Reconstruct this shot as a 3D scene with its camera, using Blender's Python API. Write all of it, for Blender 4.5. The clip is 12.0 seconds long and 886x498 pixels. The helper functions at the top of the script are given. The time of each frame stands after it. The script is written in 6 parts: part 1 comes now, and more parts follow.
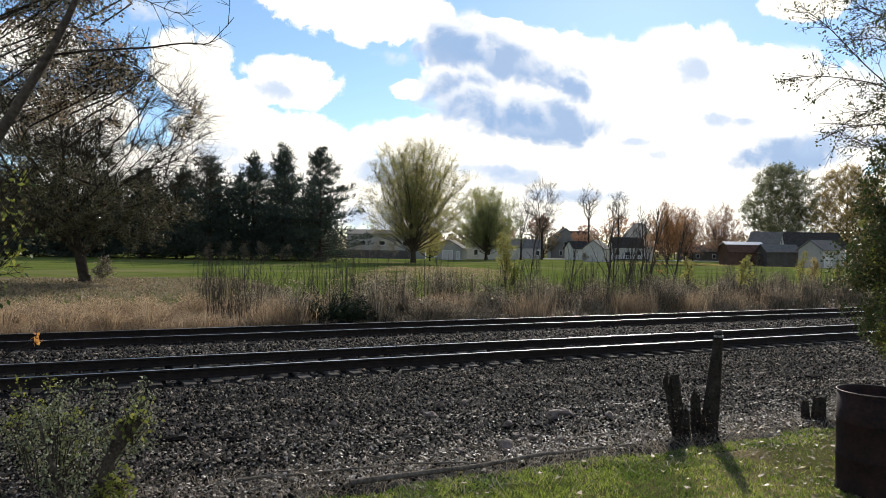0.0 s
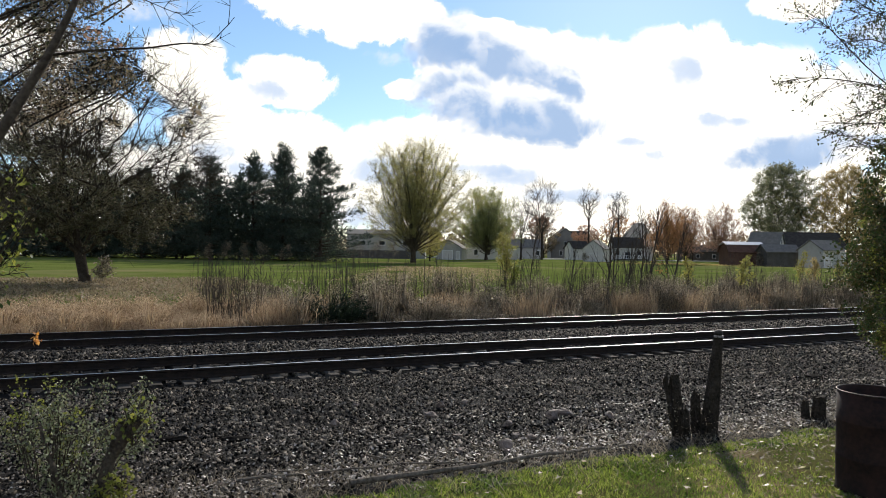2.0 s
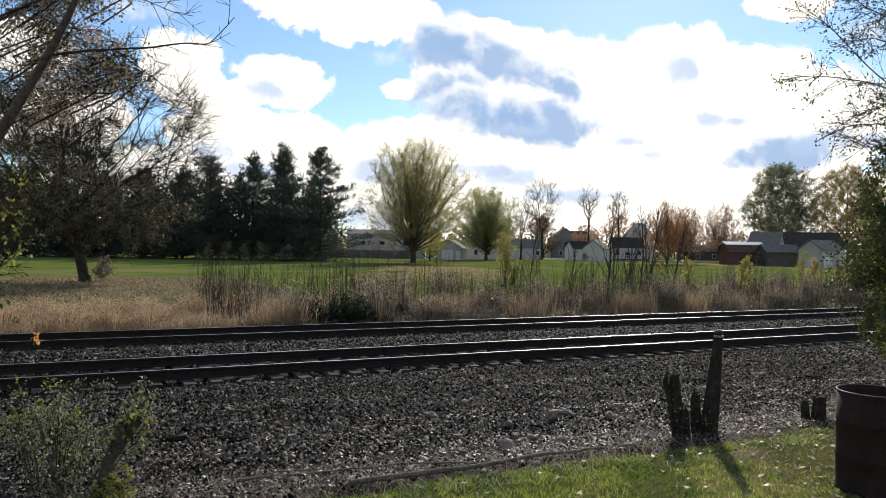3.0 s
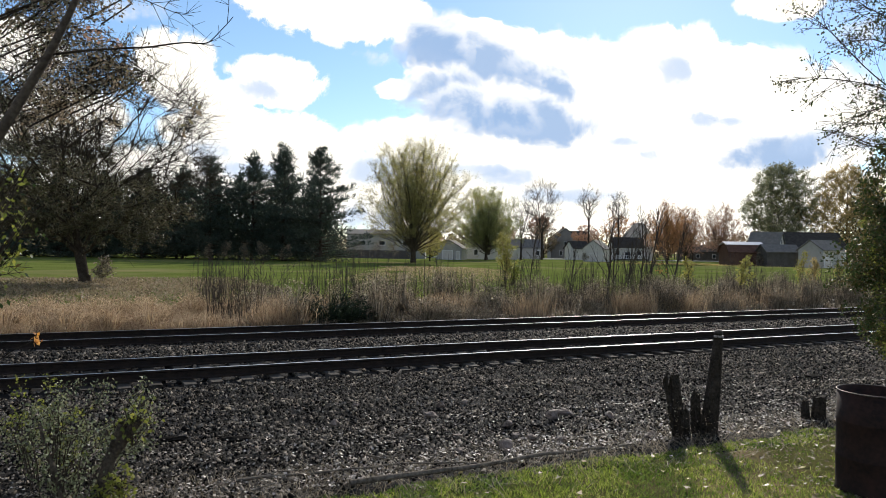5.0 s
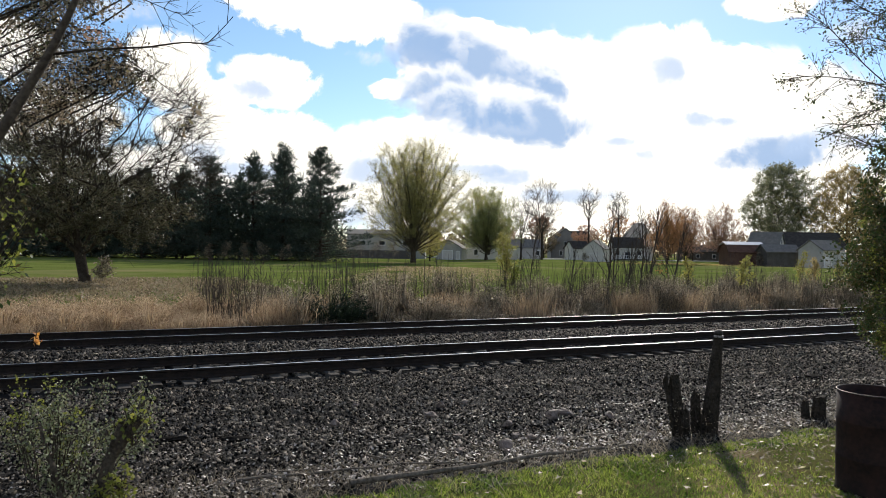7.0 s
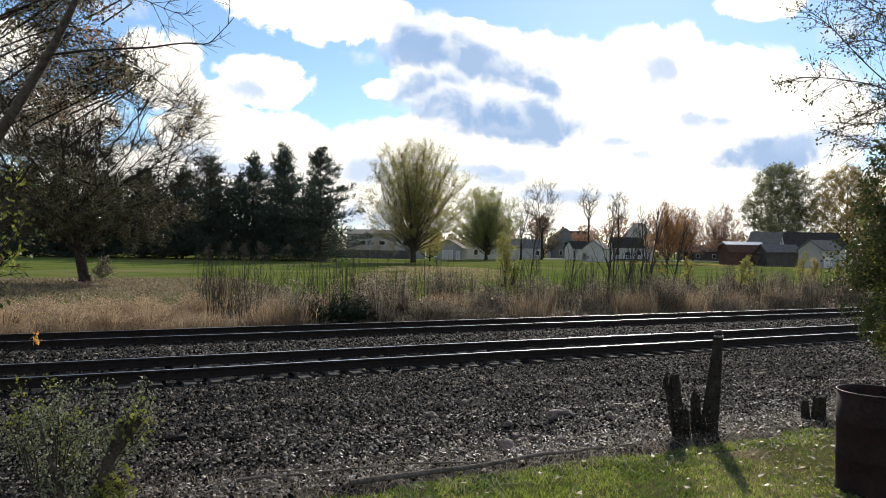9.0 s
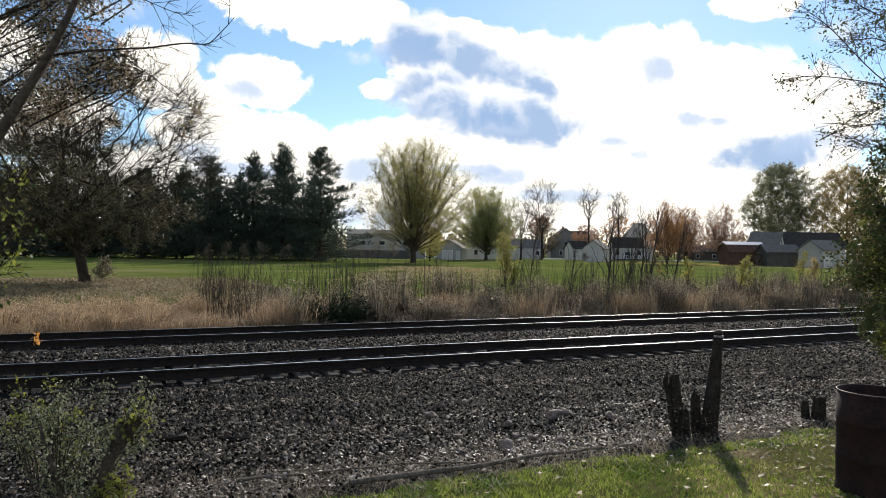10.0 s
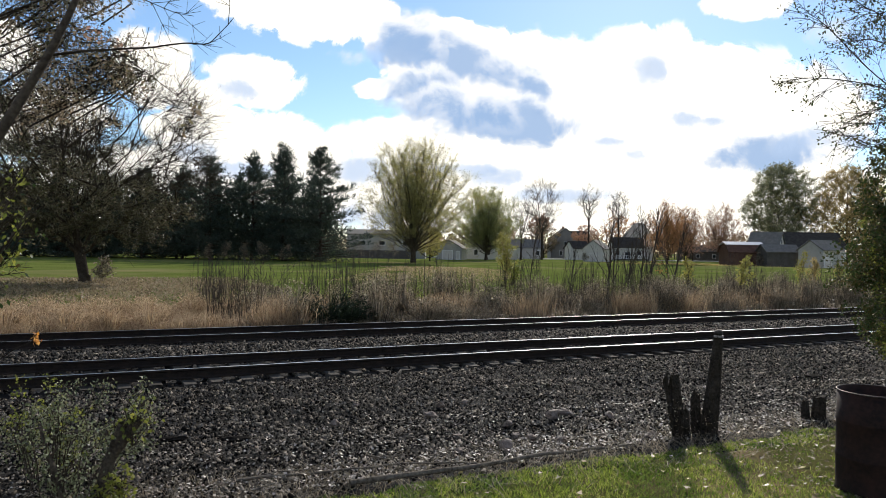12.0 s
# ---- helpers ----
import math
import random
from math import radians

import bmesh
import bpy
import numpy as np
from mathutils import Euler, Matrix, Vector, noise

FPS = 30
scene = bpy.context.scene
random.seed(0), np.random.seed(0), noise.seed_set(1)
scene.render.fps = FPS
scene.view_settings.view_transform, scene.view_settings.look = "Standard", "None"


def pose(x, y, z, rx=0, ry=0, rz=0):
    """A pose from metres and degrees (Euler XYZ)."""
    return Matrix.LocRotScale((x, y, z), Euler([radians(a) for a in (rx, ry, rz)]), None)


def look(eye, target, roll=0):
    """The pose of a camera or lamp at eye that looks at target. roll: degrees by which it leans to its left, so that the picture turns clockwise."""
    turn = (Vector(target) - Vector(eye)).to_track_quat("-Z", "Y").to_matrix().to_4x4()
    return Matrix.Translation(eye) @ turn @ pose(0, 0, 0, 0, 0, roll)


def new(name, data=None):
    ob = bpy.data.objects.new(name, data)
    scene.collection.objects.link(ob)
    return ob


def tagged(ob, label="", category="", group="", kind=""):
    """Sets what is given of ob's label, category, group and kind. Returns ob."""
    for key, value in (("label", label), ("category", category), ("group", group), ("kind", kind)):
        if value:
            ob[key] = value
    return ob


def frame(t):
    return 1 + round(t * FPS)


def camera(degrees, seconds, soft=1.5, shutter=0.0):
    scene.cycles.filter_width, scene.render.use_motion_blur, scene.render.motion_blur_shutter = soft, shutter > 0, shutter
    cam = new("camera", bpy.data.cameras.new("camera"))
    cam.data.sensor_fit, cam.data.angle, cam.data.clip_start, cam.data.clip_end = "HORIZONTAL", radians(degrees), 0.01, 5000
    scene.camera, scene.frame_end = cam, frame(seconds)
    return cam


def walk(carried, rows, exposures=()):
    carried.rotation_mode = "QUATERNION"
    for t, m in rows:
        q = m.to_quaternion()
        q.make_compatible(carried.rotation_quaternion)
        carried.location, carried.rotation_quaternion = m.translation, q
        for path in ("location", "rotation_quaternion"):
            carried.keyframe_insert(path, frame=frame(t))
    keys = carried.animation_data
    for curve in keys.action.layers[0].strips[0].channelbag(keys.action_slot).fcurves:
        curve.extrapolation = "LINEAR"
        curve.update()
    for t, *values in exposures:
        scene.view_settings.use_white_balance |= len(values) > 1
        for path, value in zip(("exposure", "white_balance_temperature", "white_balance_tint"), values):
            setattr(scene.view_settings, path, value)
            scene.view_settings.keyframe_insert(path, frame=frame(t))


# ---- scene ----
cam = camera(63.69, 12.0, soft=0.9)
EYE = (0.0, 0.0, 2.3)
VIEW = look(EYE, (0.0, 100.0, 2.3 + 0.134), 0.9)
walk(cam, [(0.0, VIEW), (12.0, VIEW)], exposures=[(0.0, 0.0, 6450, 9), (6.0, 0.04, 6450, 9), (12.0, 0.0, 6450, 9)])

# ---- sky and sun ----
SUN_AZ, SUN_EL = 15.0, 28.0      # degrees to the right of the view, and above the horizon
world = bpy.data.worlds.new("sky")
scene.world = world
world.use_nodes = True
wn = world.node_tree.nodes
wl = world.node_tree.links
sky = wn.new("ShaderNodeTexSky")
sky.sky_type = "NISHITA"
sky.sun_disc = False
sky.sun_elevation = radians(SUN_EL)
sky.sun_rotation = radians(SUN_AZ)
sky.air_density = 1.0
sky.dust_density = 0.1
sky.ozone_density = 3.5
wn["Background"].inputs["Strength"].default_value = 0.145
wl.new(sky.outputs["Color"], wn["Background"].inputs["Color"])

sun = new("sun", bpy.data.lights.new("sun", "SUN"))
sun.data.energy = 5.0
sun.data.angle = radians(1.0)
sun.data.color = (1.0, 0.93, 0.82)
sa, se = radians(SUN_AZ), radians(SUN_EL)
SUN_DIR = Vector((math.sin(sa) * math.cos(se), math.cos(sa) * math.cos(se), math.sin(se)))
sun.matrix_world = look(SUN_DIR * 500, (0, 0, 0))

# ---- track directions: A runs along the rails, N away across them ----
YAW = radians(25.47)
AX = np.array([math.cos(YAW), math.sin(YAW), 0.0])
NX = np.array([-math.sin(YAW), math.cos(YAW), 0.0])


def at(a, n, z=0.0):
    return Vector((AX[0] * a + NX[0] * n, AX[1] * a + NX[1] * n, z))


def along(x, y):
    return x * AX[0] + y * AX[1], x * NX[0] + y * NX[1]


# ---- materials ----
def material(name, low, high, scale=5.0, rough=0.8, metal=0.0, bump=0.3, fine=8.0, stain=None, depth=0.02, island=0.0, rand=0.0, spec=0.25, span=(0.7, 1.3)):
    """A surface that varies at two scales between two colours, with fine relief and, if given, stains."""
    m = bpy.data.materials.new(name)
    m.use_nodes = True
    n, l = m.node_tree.nodes, m.node_tree.links
    b = n["Principled BSDF"]
    b.inputs["Roughness"].default_value = rough
    b.inputs["Metallic"].default_value = metal
    b.inputs["Specular IOR Level"].default_value = spec
    co = n.new("ShaderNodeTexCoord")
    big = n.new("ShaderNodeTexNoise")
    big.inputs["Scale"].default_value = scale
    big.inputs["Detail"].default_value = 4
    small = n.new("ShaderNodeTexNoise")
    small.inputs["Scale"].default_value = scale * fine
    small.inputs["Detail"].default_value = 3
    for t in (big, small):
        l.new(co.outputs["Object"], t.inputs["Vector"])
    add = n.new("ShaderNodeMath")
    add.operation = "ADD"
    l.new(big.outputs["Fac"], add.inputs[0])
    l.new(small.outputs["Fac"], add.inputs[1])
    last = add.outputs[0]
    if island or rand:
        src = n.new("ShaderNodeNewGeometry").outputs["Random Per Island"] if island else n.new("ShaderNodeObjectInfo").outputs["Random"]
        mad = n.new("ShaderNodeMath")
        mad.operation = "MULTIPLY_ADD"
        mad.inputs[1].default_value = island or rand
        l.new(src, mad.inputs[0])
        l.new(last, mad.inputs[2])
        sub = n.new("ShaderNodeMath")
        sub.operation = "SUBTRACT"
        sub.inputs[1].default_value = (island or rand) / 2
        l.new(mad.outputs[0], sub.inputs[0])
        last = sub.outputs[0]
    ramp = n.new("ShaderNodeMapRange")
    ramp.inputs["From Min"].default_value = span[0]
    ramp.inputs["From Max"].default_value = span[1]
    l.new(last, ramp.inputs["Value"])
    mix = n.new("ShaderNodeMix")
    mix.data_type = "RGBA"
    mix.inputs["A"].default_value = (*low, 1)
    mix.inputs["B"].default_value = (*high, 1)
    l.new(ramp.outputs["Result"], mix.inputs["Factor"])
    colour = mix.outputs["Result"]
    if stain:
        patch = n.new("ShaderNodeTexNoise")
        patch.inputs["Scale"].default_value = scale * 0.35
        patch.inputs["Detail"].default_value = 5
        l.new(co.outputs["Object"], patch.inputs["Vector"])
        pr = n.new("ShaderNodeMapRange")
        pr.inputs["From Min"].default_value = 0.52
        pr.inputs["From Max"].default_value = 0.66
        l.new(patch.outputs["Fac"], pr.inputs["Value"])
        mix2 = n.new("ShaderNodeMix")
        mix2.data_type = "RGBA"
        mix2.inputs["B"].default_value = (*stain, 1)
        l.new(pr.outputs["Result"], mix2.inputs["Factor"])
        l.new(colour, mix2.inputs["A"])
        colour = mix2.outputs["Result"]
    l.new(colour, b.inputs["Base Color"])
    if bump:
        bp = n.new("ShaderNodeBump")
        bp.inputs["Strength"].default_value = bump
        bp.inputs["Distance"].default_value = depth
        l.new(add.outputs[0], bp.inputs["Height"])
        l.new(bp.outputs["Normal"], b.inputs["Normal"])
    return m


def leaf_material(name, colours, through_light=0.45, rough=0.5):
    """Leaves, blades and needles: each piece takes its own tint; light passes through them."""
    m = bpy.data.materials.new(name)
    m.use_nodes = True
    n, l = m.node_tree.nodes, m.node_tree.links
    n.remove(n["Principled BSDF"])
    geo = n.new("ShaderNodeNewGeometry")
    ramp = n.new("ShaderNodeValToRGB")
    el = ramp.color_ramp.elements
    while len(el) < len(colours):
        el.new(0.5)
    for i, c in enumerate(colours):
        el[i].position = i / max(1, len(colours) - 1)
        el[i].color = (*c, 1)
    l.new(geo.outputs["Random Per Island"], ramp.inputs["Fac"])
    dif = n.new("ShaderNodeBsdfPrincipled")
    dif.inputs["Roughness"].default_value = rough
    dif.inputs["Specular IOR Level"].default_value = 0.25
    tra = n.new("ShaderNodeBsdfTranslucent")
    mix = n.new("ShaderNodeMixShader")
    mix.inputs["Fac"].default_value = through_light
    l.new(ramp.outputs["Color"], dif.inputs["Base Color"])
    l.new(ramp.outputs["Color"], tra.inputs["Color"])
    l.new(dif.outputs[0], mix.inputs[1])
    l.new(tra.outputs[0], mix.inputs[2])
    l.new(mix.outputs[0], n["Material Output"].inputs["Surface"])
    return m


def glass_material(name):
    m = bpy.data.materials.new(name)
    m.use_nodes = True
    b = m.node_tree.nodes["Principled BSDF"]
    b.inputs["Base Color"].default_value = (0.03, 0.035, 0.04, 1)
    b.inputs["Roughness"].default_value = 0.06
    return m


M = {}
M["lawn"] = material("mown_lawn", (0.075, 0.105, 0.022), (0.15, 0.17, 0.048), 0.16, 0.9, 0, 0.5, 60, (0.185, 0.17, 0.075), 0.05, spec=0.0)
M["yard"] = material("yard_turf", (0.05, 0.055, 0.018), (0.11, 0.10, 0.04), 1.6, 0.95, 0, 0.6, 14, (0.22, 0.16, 0.095), 0.03, spec=0.0)
# Bed colour is darkened to stand in for shadow between the stones.
M["bed"] = material("gravel_bed_gap_shade", (0.010, 0.009, 0.008), (0.034, 0.030, 0.027), 9, 0.85, 0, 0.8, 5, (0.03, 0.025, 0.02), 0.03, spec=0.05)
# Wide dark-to-pale spread per stone; the pale ones stand in for sun flecks.
M["stone"] = material("ballast_stone", (0.0070, 0.0060, 0.0050), (0.30, 0.255, 0.205), 7, 0.78, 0, 0.25, 5, None, 0.006, island=1.7, spec=0.05, span=(1.0, 2.0))
M["rock"] = material("field_stone", (0.12, 0.088, 0.07), (0.28, 0.22, 0.18), 9, 0.75, 0, 0.4, 5, (0.1, 0.08, 0.07), 0.01)
M["verge"] = material("verge_soil", (0.045, 0.034, 0.022), (0.12, 0.09, 0.055), 1.5, 0.95, 0, 0.8, 9, (0.09, 0.09, 0.03), 0.05, spec=0.0)
M["rust"] = material("rail_rust", (0.010, 0.0075, 0.0065), (0.030, 0.020, 0.015), 8, 0.85, 0.1, 0.3, 6, None, 0.003)
M["steel"] = material("worn_rail_top", (0.48, 0.47, 0.46), (0.62, 0.61, 0.60), 3, 0.3, 1.0, 0.05, 9, None, 0.001)
M["sleeper"] = material("weathered_sleeper", (0.03, 0.026, 0.022), (0.10, 0.088, 0.076), 4, 0.9, 0, 0.6, 9, (0.04, 0.033, 0.028), 0.01, rand=0.5, spec=0.08)
M["bark"] = material("grey_bark", (0.022, 0.017, 0.013), (0.075, 0.06, 0.047), 4, 0.95, 0, 0.8, 6, None, 0.03, spec=0.05)
M["twig"] = material("thin_twig", (0.035, 0.026, 0.02), (0.10, 0.08, 0.062), 6, 0.9, 0, 0.2, 4, None, 0.005)
M["post"] = material("old_post_wood", (0.014, 0.0115, 0.009), (0.05, 0.042, 0.034), 9, 0.95, 0, 0.8, 4, (0.03, 0.024, 0.018), 0.012, spec=0.05)
M["driftwood"] = material("dry_branch_wood", (0.07, 0.058, 0.045), (0.20, 0.17, 0.135), 9, 0.95, 0, 0.7, 4, None, 0.008, spec=0.05)
M["stump"] = material("grey_stump_wood", (0.03, 0.024, 0.019), (0.11, 0.09, 0.07), 9, 0.95, 0, 0.8, 4, None, 0.01, spec=0.05)
M["barrel"] = material("rusty_barrel", (0.009, 0.0055, 0.005), (0.034, 0.016, 0.012), 5, 0.75, 0.3, 0.4, 6, (0.035, 0.014, 0.01), 0.006)
M["barrel_rim"] = material("worn_barrel_rim", (0.035, 0.026, 0.023), (0.11, 0.09, 0.08), 9, 0.5, 0.6, 0.2, 6, None, 0.003)
# Near-black colour for the lumps that stand in for shadow-dark hollows.
M["rotten"] = material("hollow_dark", (0.008, 0.007, 0.006), (0.03, 0.025, 0.02), 9, 0.95, 0, 0.6, 5, None, 0.01, spec=0.02)
M["cap"] = material("post_cap", (0.015, 0.013, 0.012), (0.04, 0.035, 0.03), 20, 0.6, 0.4, 0.2, 4, None, 0.003)
M["band"] = material("pale_band", (0.12, 0.115, 0.11), (0.26, 0.25, 0.24), 20, 0.6, 0.3, 0.2, 4, None, 0.003)
M["white"] = material("white_siding", (0.50, 0.475, 0.44), (0.62, 0.59, 0.55), 0.8, 0.6, 0, 0.1, 9, None, 0.01)
M["cream"] = material("pale_grey_siding", (0.32, 0.31, 0.29), (0.42, 0.405, 0.38), 0.8, 0.6, 0, 0.1, 9, None, 0.01)
M["grey"] = material("grey_siding", (0.17, 0.162, 0.155), (0.24, 0.23, 0.22), 0.8, 0.7, 0, 0.1, 9, None, 0.01)
M["brown"] = material("brown_barn_siding", (0.075, 0.038, 0.028), (0.13, 0.07, 0.05), 1.2, 0.8, 0, 0.2, 9, None, 0.02)
M["shed"] = material("weathered_board", (0.06, 0.052, 0.045), (0.11, 0.10, 0.09), 1.2, 0.85, 0, 0.3, 9, None, 0.02)
M["roof"] = material("dark_shingle", (0.035, 0.031, 0.028), (0.075, 0.068, 0.062), 1.5, 0.9, 0, 0.4, 9, None, 0.02, spec=0.05)
M["roof_grey"] = material("grey_shingle", (0.125, 0.115, 0.105), (0.20, 0.187, 0.17), 1.5, 0.9, 0, 0.4, 9, None, 0.02, spec=0.08)
M["tin"] = material("galvanised_roof", (0.40, 0.40, 0.40), (0.52, 0.52, 0.52), 1.0, 0.4, 0.8, 0.1, 9, None, 0.01)
M["trim"] = material("white_trim", (0.70, 0.70, 0.69), (0.80, 0.80, 0.79), 3, 0.5, 0, 0.05, 4)
M["fence"] = material("grey_fence_board", (0.06, 0.056, 0.053), (0.12, 0.11, 0.105), 1.5, 0.9, 0, 0.3, 6, None, 0.01)
M["asphalt"] = material("pale_road", (0.30, 0.29, 0.28), (0.42, 0.41, 0.40), 0.5, 0.8, 0, 0.2, 20, None, 0.01)
M["carpaint"] = material("white_car_paint", (0.70, 0.70, 0.70), (0.80, 0.80, 0.80), 2, 0.25, 0, 0.0, 4)
M["tyre"] = material("tyre_rubber", (0.012, 0.012, 0.012), (0.03, 0.03, 0.03), 9, 0.85, 0, 0.2, 4)
M["glass"] = glass_material("window_glass")
M["grass"] = leaf_material("turf_blade", [(0.05, 0.09, 0.010), (0.17, 0.25, 0.026), (0.35, 0.43, 0.055), (0.54, 0.49, 0.20)], 0.62)
# Darker copy of the turf blades; shade patches on the grass are put into it.
M["shade_grass"] = leaf_material("shaded_turf_blade", [(0.03, 0.06, 0.008), (0.09, 0.16, 0.016), (0.17, 0.26, 0.03), (0.26, 0.28, 0.06)], 0.55)
M["tan"] = leaf_material("dry_tan_grass", [(0.14, 0.09, 0.05), (0.38, 0.27, 0.16), (0.60, 0.46, 0.30), (0.22, 0.13, 0.075)], 0.56)
M["brush"] = leaf_material("dead_brush", [(0.055, 0.045, 0.032), (0.17, 0.135, 0.095), (0.45, 0.37, 0.27), (0.11, 0.095, 0.052)], 0.42)
M["litter"] = leaf_material("fallen_leaf", [(0.30, 0.22, 0.12), (0.42, 0.37, 0.27), (0.24, 0.14, 0.07), (0.40, 0.33, 0.08)], 0.2)
M["pine"] = leaf_material("pine_needle", [(0.028, 0.040, 0.032), (0.045, 0.062, 0.048), (0.075, 0.095, 0.072)], 0.35)
M["olive"] = leaf_material("withered_olive_leaf", [(0.04, 0.036, 0.018), (0.09, 0.08, 0.042), (0.20, 0.17, 0.11), (0.07, 0.085, 0.03)], 0.35, 0.32)
M["bramble"] = leaf_material("dull_bramble_leaf", [(0.07, 0.085, 0.042), (0.15, 0.17, 0.085), (0.30, 0.32, 0.20), (0.14, 0.12, 0.06)], 0.4, 0.5)
M["chips"] = leaf_material("bark_chip", [(0.20, 0.165, 0.13), (0.36, 0.31, 0.26), (0.50, 0.45, 0.40), (0.16, 0.11, 0.08)], 0.1)
M["juniper"] = leaf_material("dark_juniper_needle", [(0.010, 0.018, 0.010), (0.02, 0.034, 0.016), (0.035, 0.045, 0.02)], 0.2)
M["maple"] = leaf_material("yellow_green_maple_leaf", [(0.30, 0.28, 0.09), (0.46, 0.41, 0.14), (0.56, 0.48, 0.19), (0.32, 0.32, 0.10)], 0.68)
M["green"] = leaf_material("dull_green_leaf", [(0.22, 0.25, 0.09), (0.32, 0.35, 0.12), (0.42, 0.40, 0.17), (0.27, 0.27, 0.12)], 0.66)
M["darkgreen"] = leaf_material("dark_green_leaf", [(0.03, 0.05, 0.015), (0.05, 0.08, 0.02), (0.09, 0.09, 0.03), (0.14, 0.10, 0.04)], 0.35)
M["brownleaf"] = leaf_material("withered_brown_leaf", [(0.11, 0.085, 0.05), (0.22, 0.16, 0.10), (0.34, 0.265, 0.185), (0.16, 0.145, 0.065)], 0.5)
M["orange"] = leaf_material("orange_leaf", [(0.44, 0.21, 0.07), (0.38, 0.19, 0.08), (0.52, 0.28, 0.11), (0.30, 0.16, 0.09)], 0.6)
M["rustleaf"] = leaf_material("rust_red_leaf", [(0.36, 0.20, 0.13), (0.44, 0.26, 0.17), (0.31, 0.20, 0.14)], 0.62)
M["oakleaf"] = leaf_material("dull_grey_green_leaf", [(0.15, 0.17, 0.09), (0.23, 0.24, 0.13), (0.33, 0.32, 0.18), (0.20, 0.20, 0.11)], 0.58)
M["gold"] = leaf_material("golden_leaf", [(0.44, 0.34, 0.14), (0.54, 0.39, 0.15), (0.32, 0.27, 0.11), (0.38, 0.25, 0.11)], 0.66)
M["yellow"] = leaf_material("yellow_sapling_leaf", [(0.30, 0.28, 0.06), (0.40, 0.35, 0.10), (0.26, 0.28, 0.06), (0.42, 0.31, 0.10)], 0.55)
M["lime"] = leaf_material("lime_green_leaf", [(0.11, 0.14, 0.025), (0.19, 0.21, 0.04), (0.30, 0.30, 0.06), (0.08, 0.10, 0.02)], 0.5)
M["amber"] = leaf_material("bright_orange_leaf", [(0.62, 0.27, 0.05), (0.74, 0.40, 0.12), (0.50, 0.22, 0.06)], 0.5)


# ---- mesh helpers ----
def fast(name, verts, faces):
    """A mesh from arrays of corners and of faces that all have the same number of corners."""
    verts = np.asarray(verts, dtype=np.float32).reshape(-1, 3)
    faces = np.asarray(faces, dtype=np.int32)
    me = bpy.data.meshes.new(name)
    k = faces.shape[1]
    me.vertices.add(len(verts))
    me.vertices.foreach_set("co", verts.ravel())
    me.loops.add(faces.size)
    me.loops.foreach_set("vertex_index", faces.ravel())
    me.polygons.add(len(faces))
    me.polygons.foreach_set("loop_start", np.arange(0, faces.size, k, dtype=np.int32))
    me.update(calc_edges=True)
    return me


def part(name, data, mat, parent=None, label=""):
    """Links a bmesh or a mesh as one object under a thing or a part."""
    if isinstance(data, bmesh.types.BMesh):
        me = bpy.data.meshes.new(name)
        data.to_mesh(me)
        data.free()
        data = me
    if mat and not data.materials:
        data.materials.append(mat)
    ob = new(name, data)
    ob.parent = parent
    return tagged(ob, label)


def empty(name, m, label="", category="", group="", kind=""):
    ob = new(name)
    ob.empty_display_size = 0.2
    ob.matrix_world = m
    return tagged(ob, label, category, group, kind)


def box(bm, x0, y0, z0, x1, y1, z1, bevel=0.0):
    made = bmesh.ops.create_cube(bm, size=1.0, matrix=Matrix.LocRotScale(((x0 + x1) / 2, (y0 + y1) / 2, (z0 + z1) / 2), None, (x1 - x0, y1 - y0, z1 - z0)))
    if bevel:
        edges = list({e for v in made["verts"] for e in v.link_edges})
        bmesh.ops.bevel(bm, geom=edges, offset=bevel, segments=1, affect="EDGES")


def boxed(x0, y0, z0, x1, y1, z1, bevel=0.0):
    bm = bmesh.new()
    box(bm, x0, y0, z0, x1, y1, z1, bevel)
    return bm


def tubes(name, lines):
    """One mesh of tapered round limbs; lines: (points, first radius, last radius, sides)."""
    V, F, base = [], [], 0
    for pts, r0, r1, sides in lines:
        P = np.array(pts, dtype=float)
        k = len(P)
        T = np.gradient(P, axis=0)
        T /= np.linalg.norm(T, axis=1)[:, None] + 1e-9
        ref = np.array([1.0, 0.2, 0.1]) if abs(T[0, 2]) > 0.8 else np.array([0.1, 0.1, 1.0])
        S = np.cross(T, ref)
        S /= np.linalg.norm(S, axis=1)[:, None] + 1e-9
        B = np.cross(T, S)
        rad = np.linspace(r0, r1, k)
        ang = np.arange(sides) * (2 * math.pi / sides)
        ring = P[:, None, :] + rad[:, None, None] * (np.cos(ang)[None, :, None] * S[:, None, :] + np.sin(ang)[None, :, None] * B[:, None, :])
        V.append(ring.reshape(-1, 3))
        i, j = np.meshgrid(np.arange(k - 1), np.arange(sides), indexing="ij")
        i, j = i.ravel(), j.ravel()
        jn = (j + 1) % sides
        F.append(base + np.stack([i * sides + j, i * sides + jn, (i + 1) * sides + jn, (i + 1) * sides + j], 1))
        base += k * sides
    return fast(name, np.concatenate(V), np.concatenate(F))


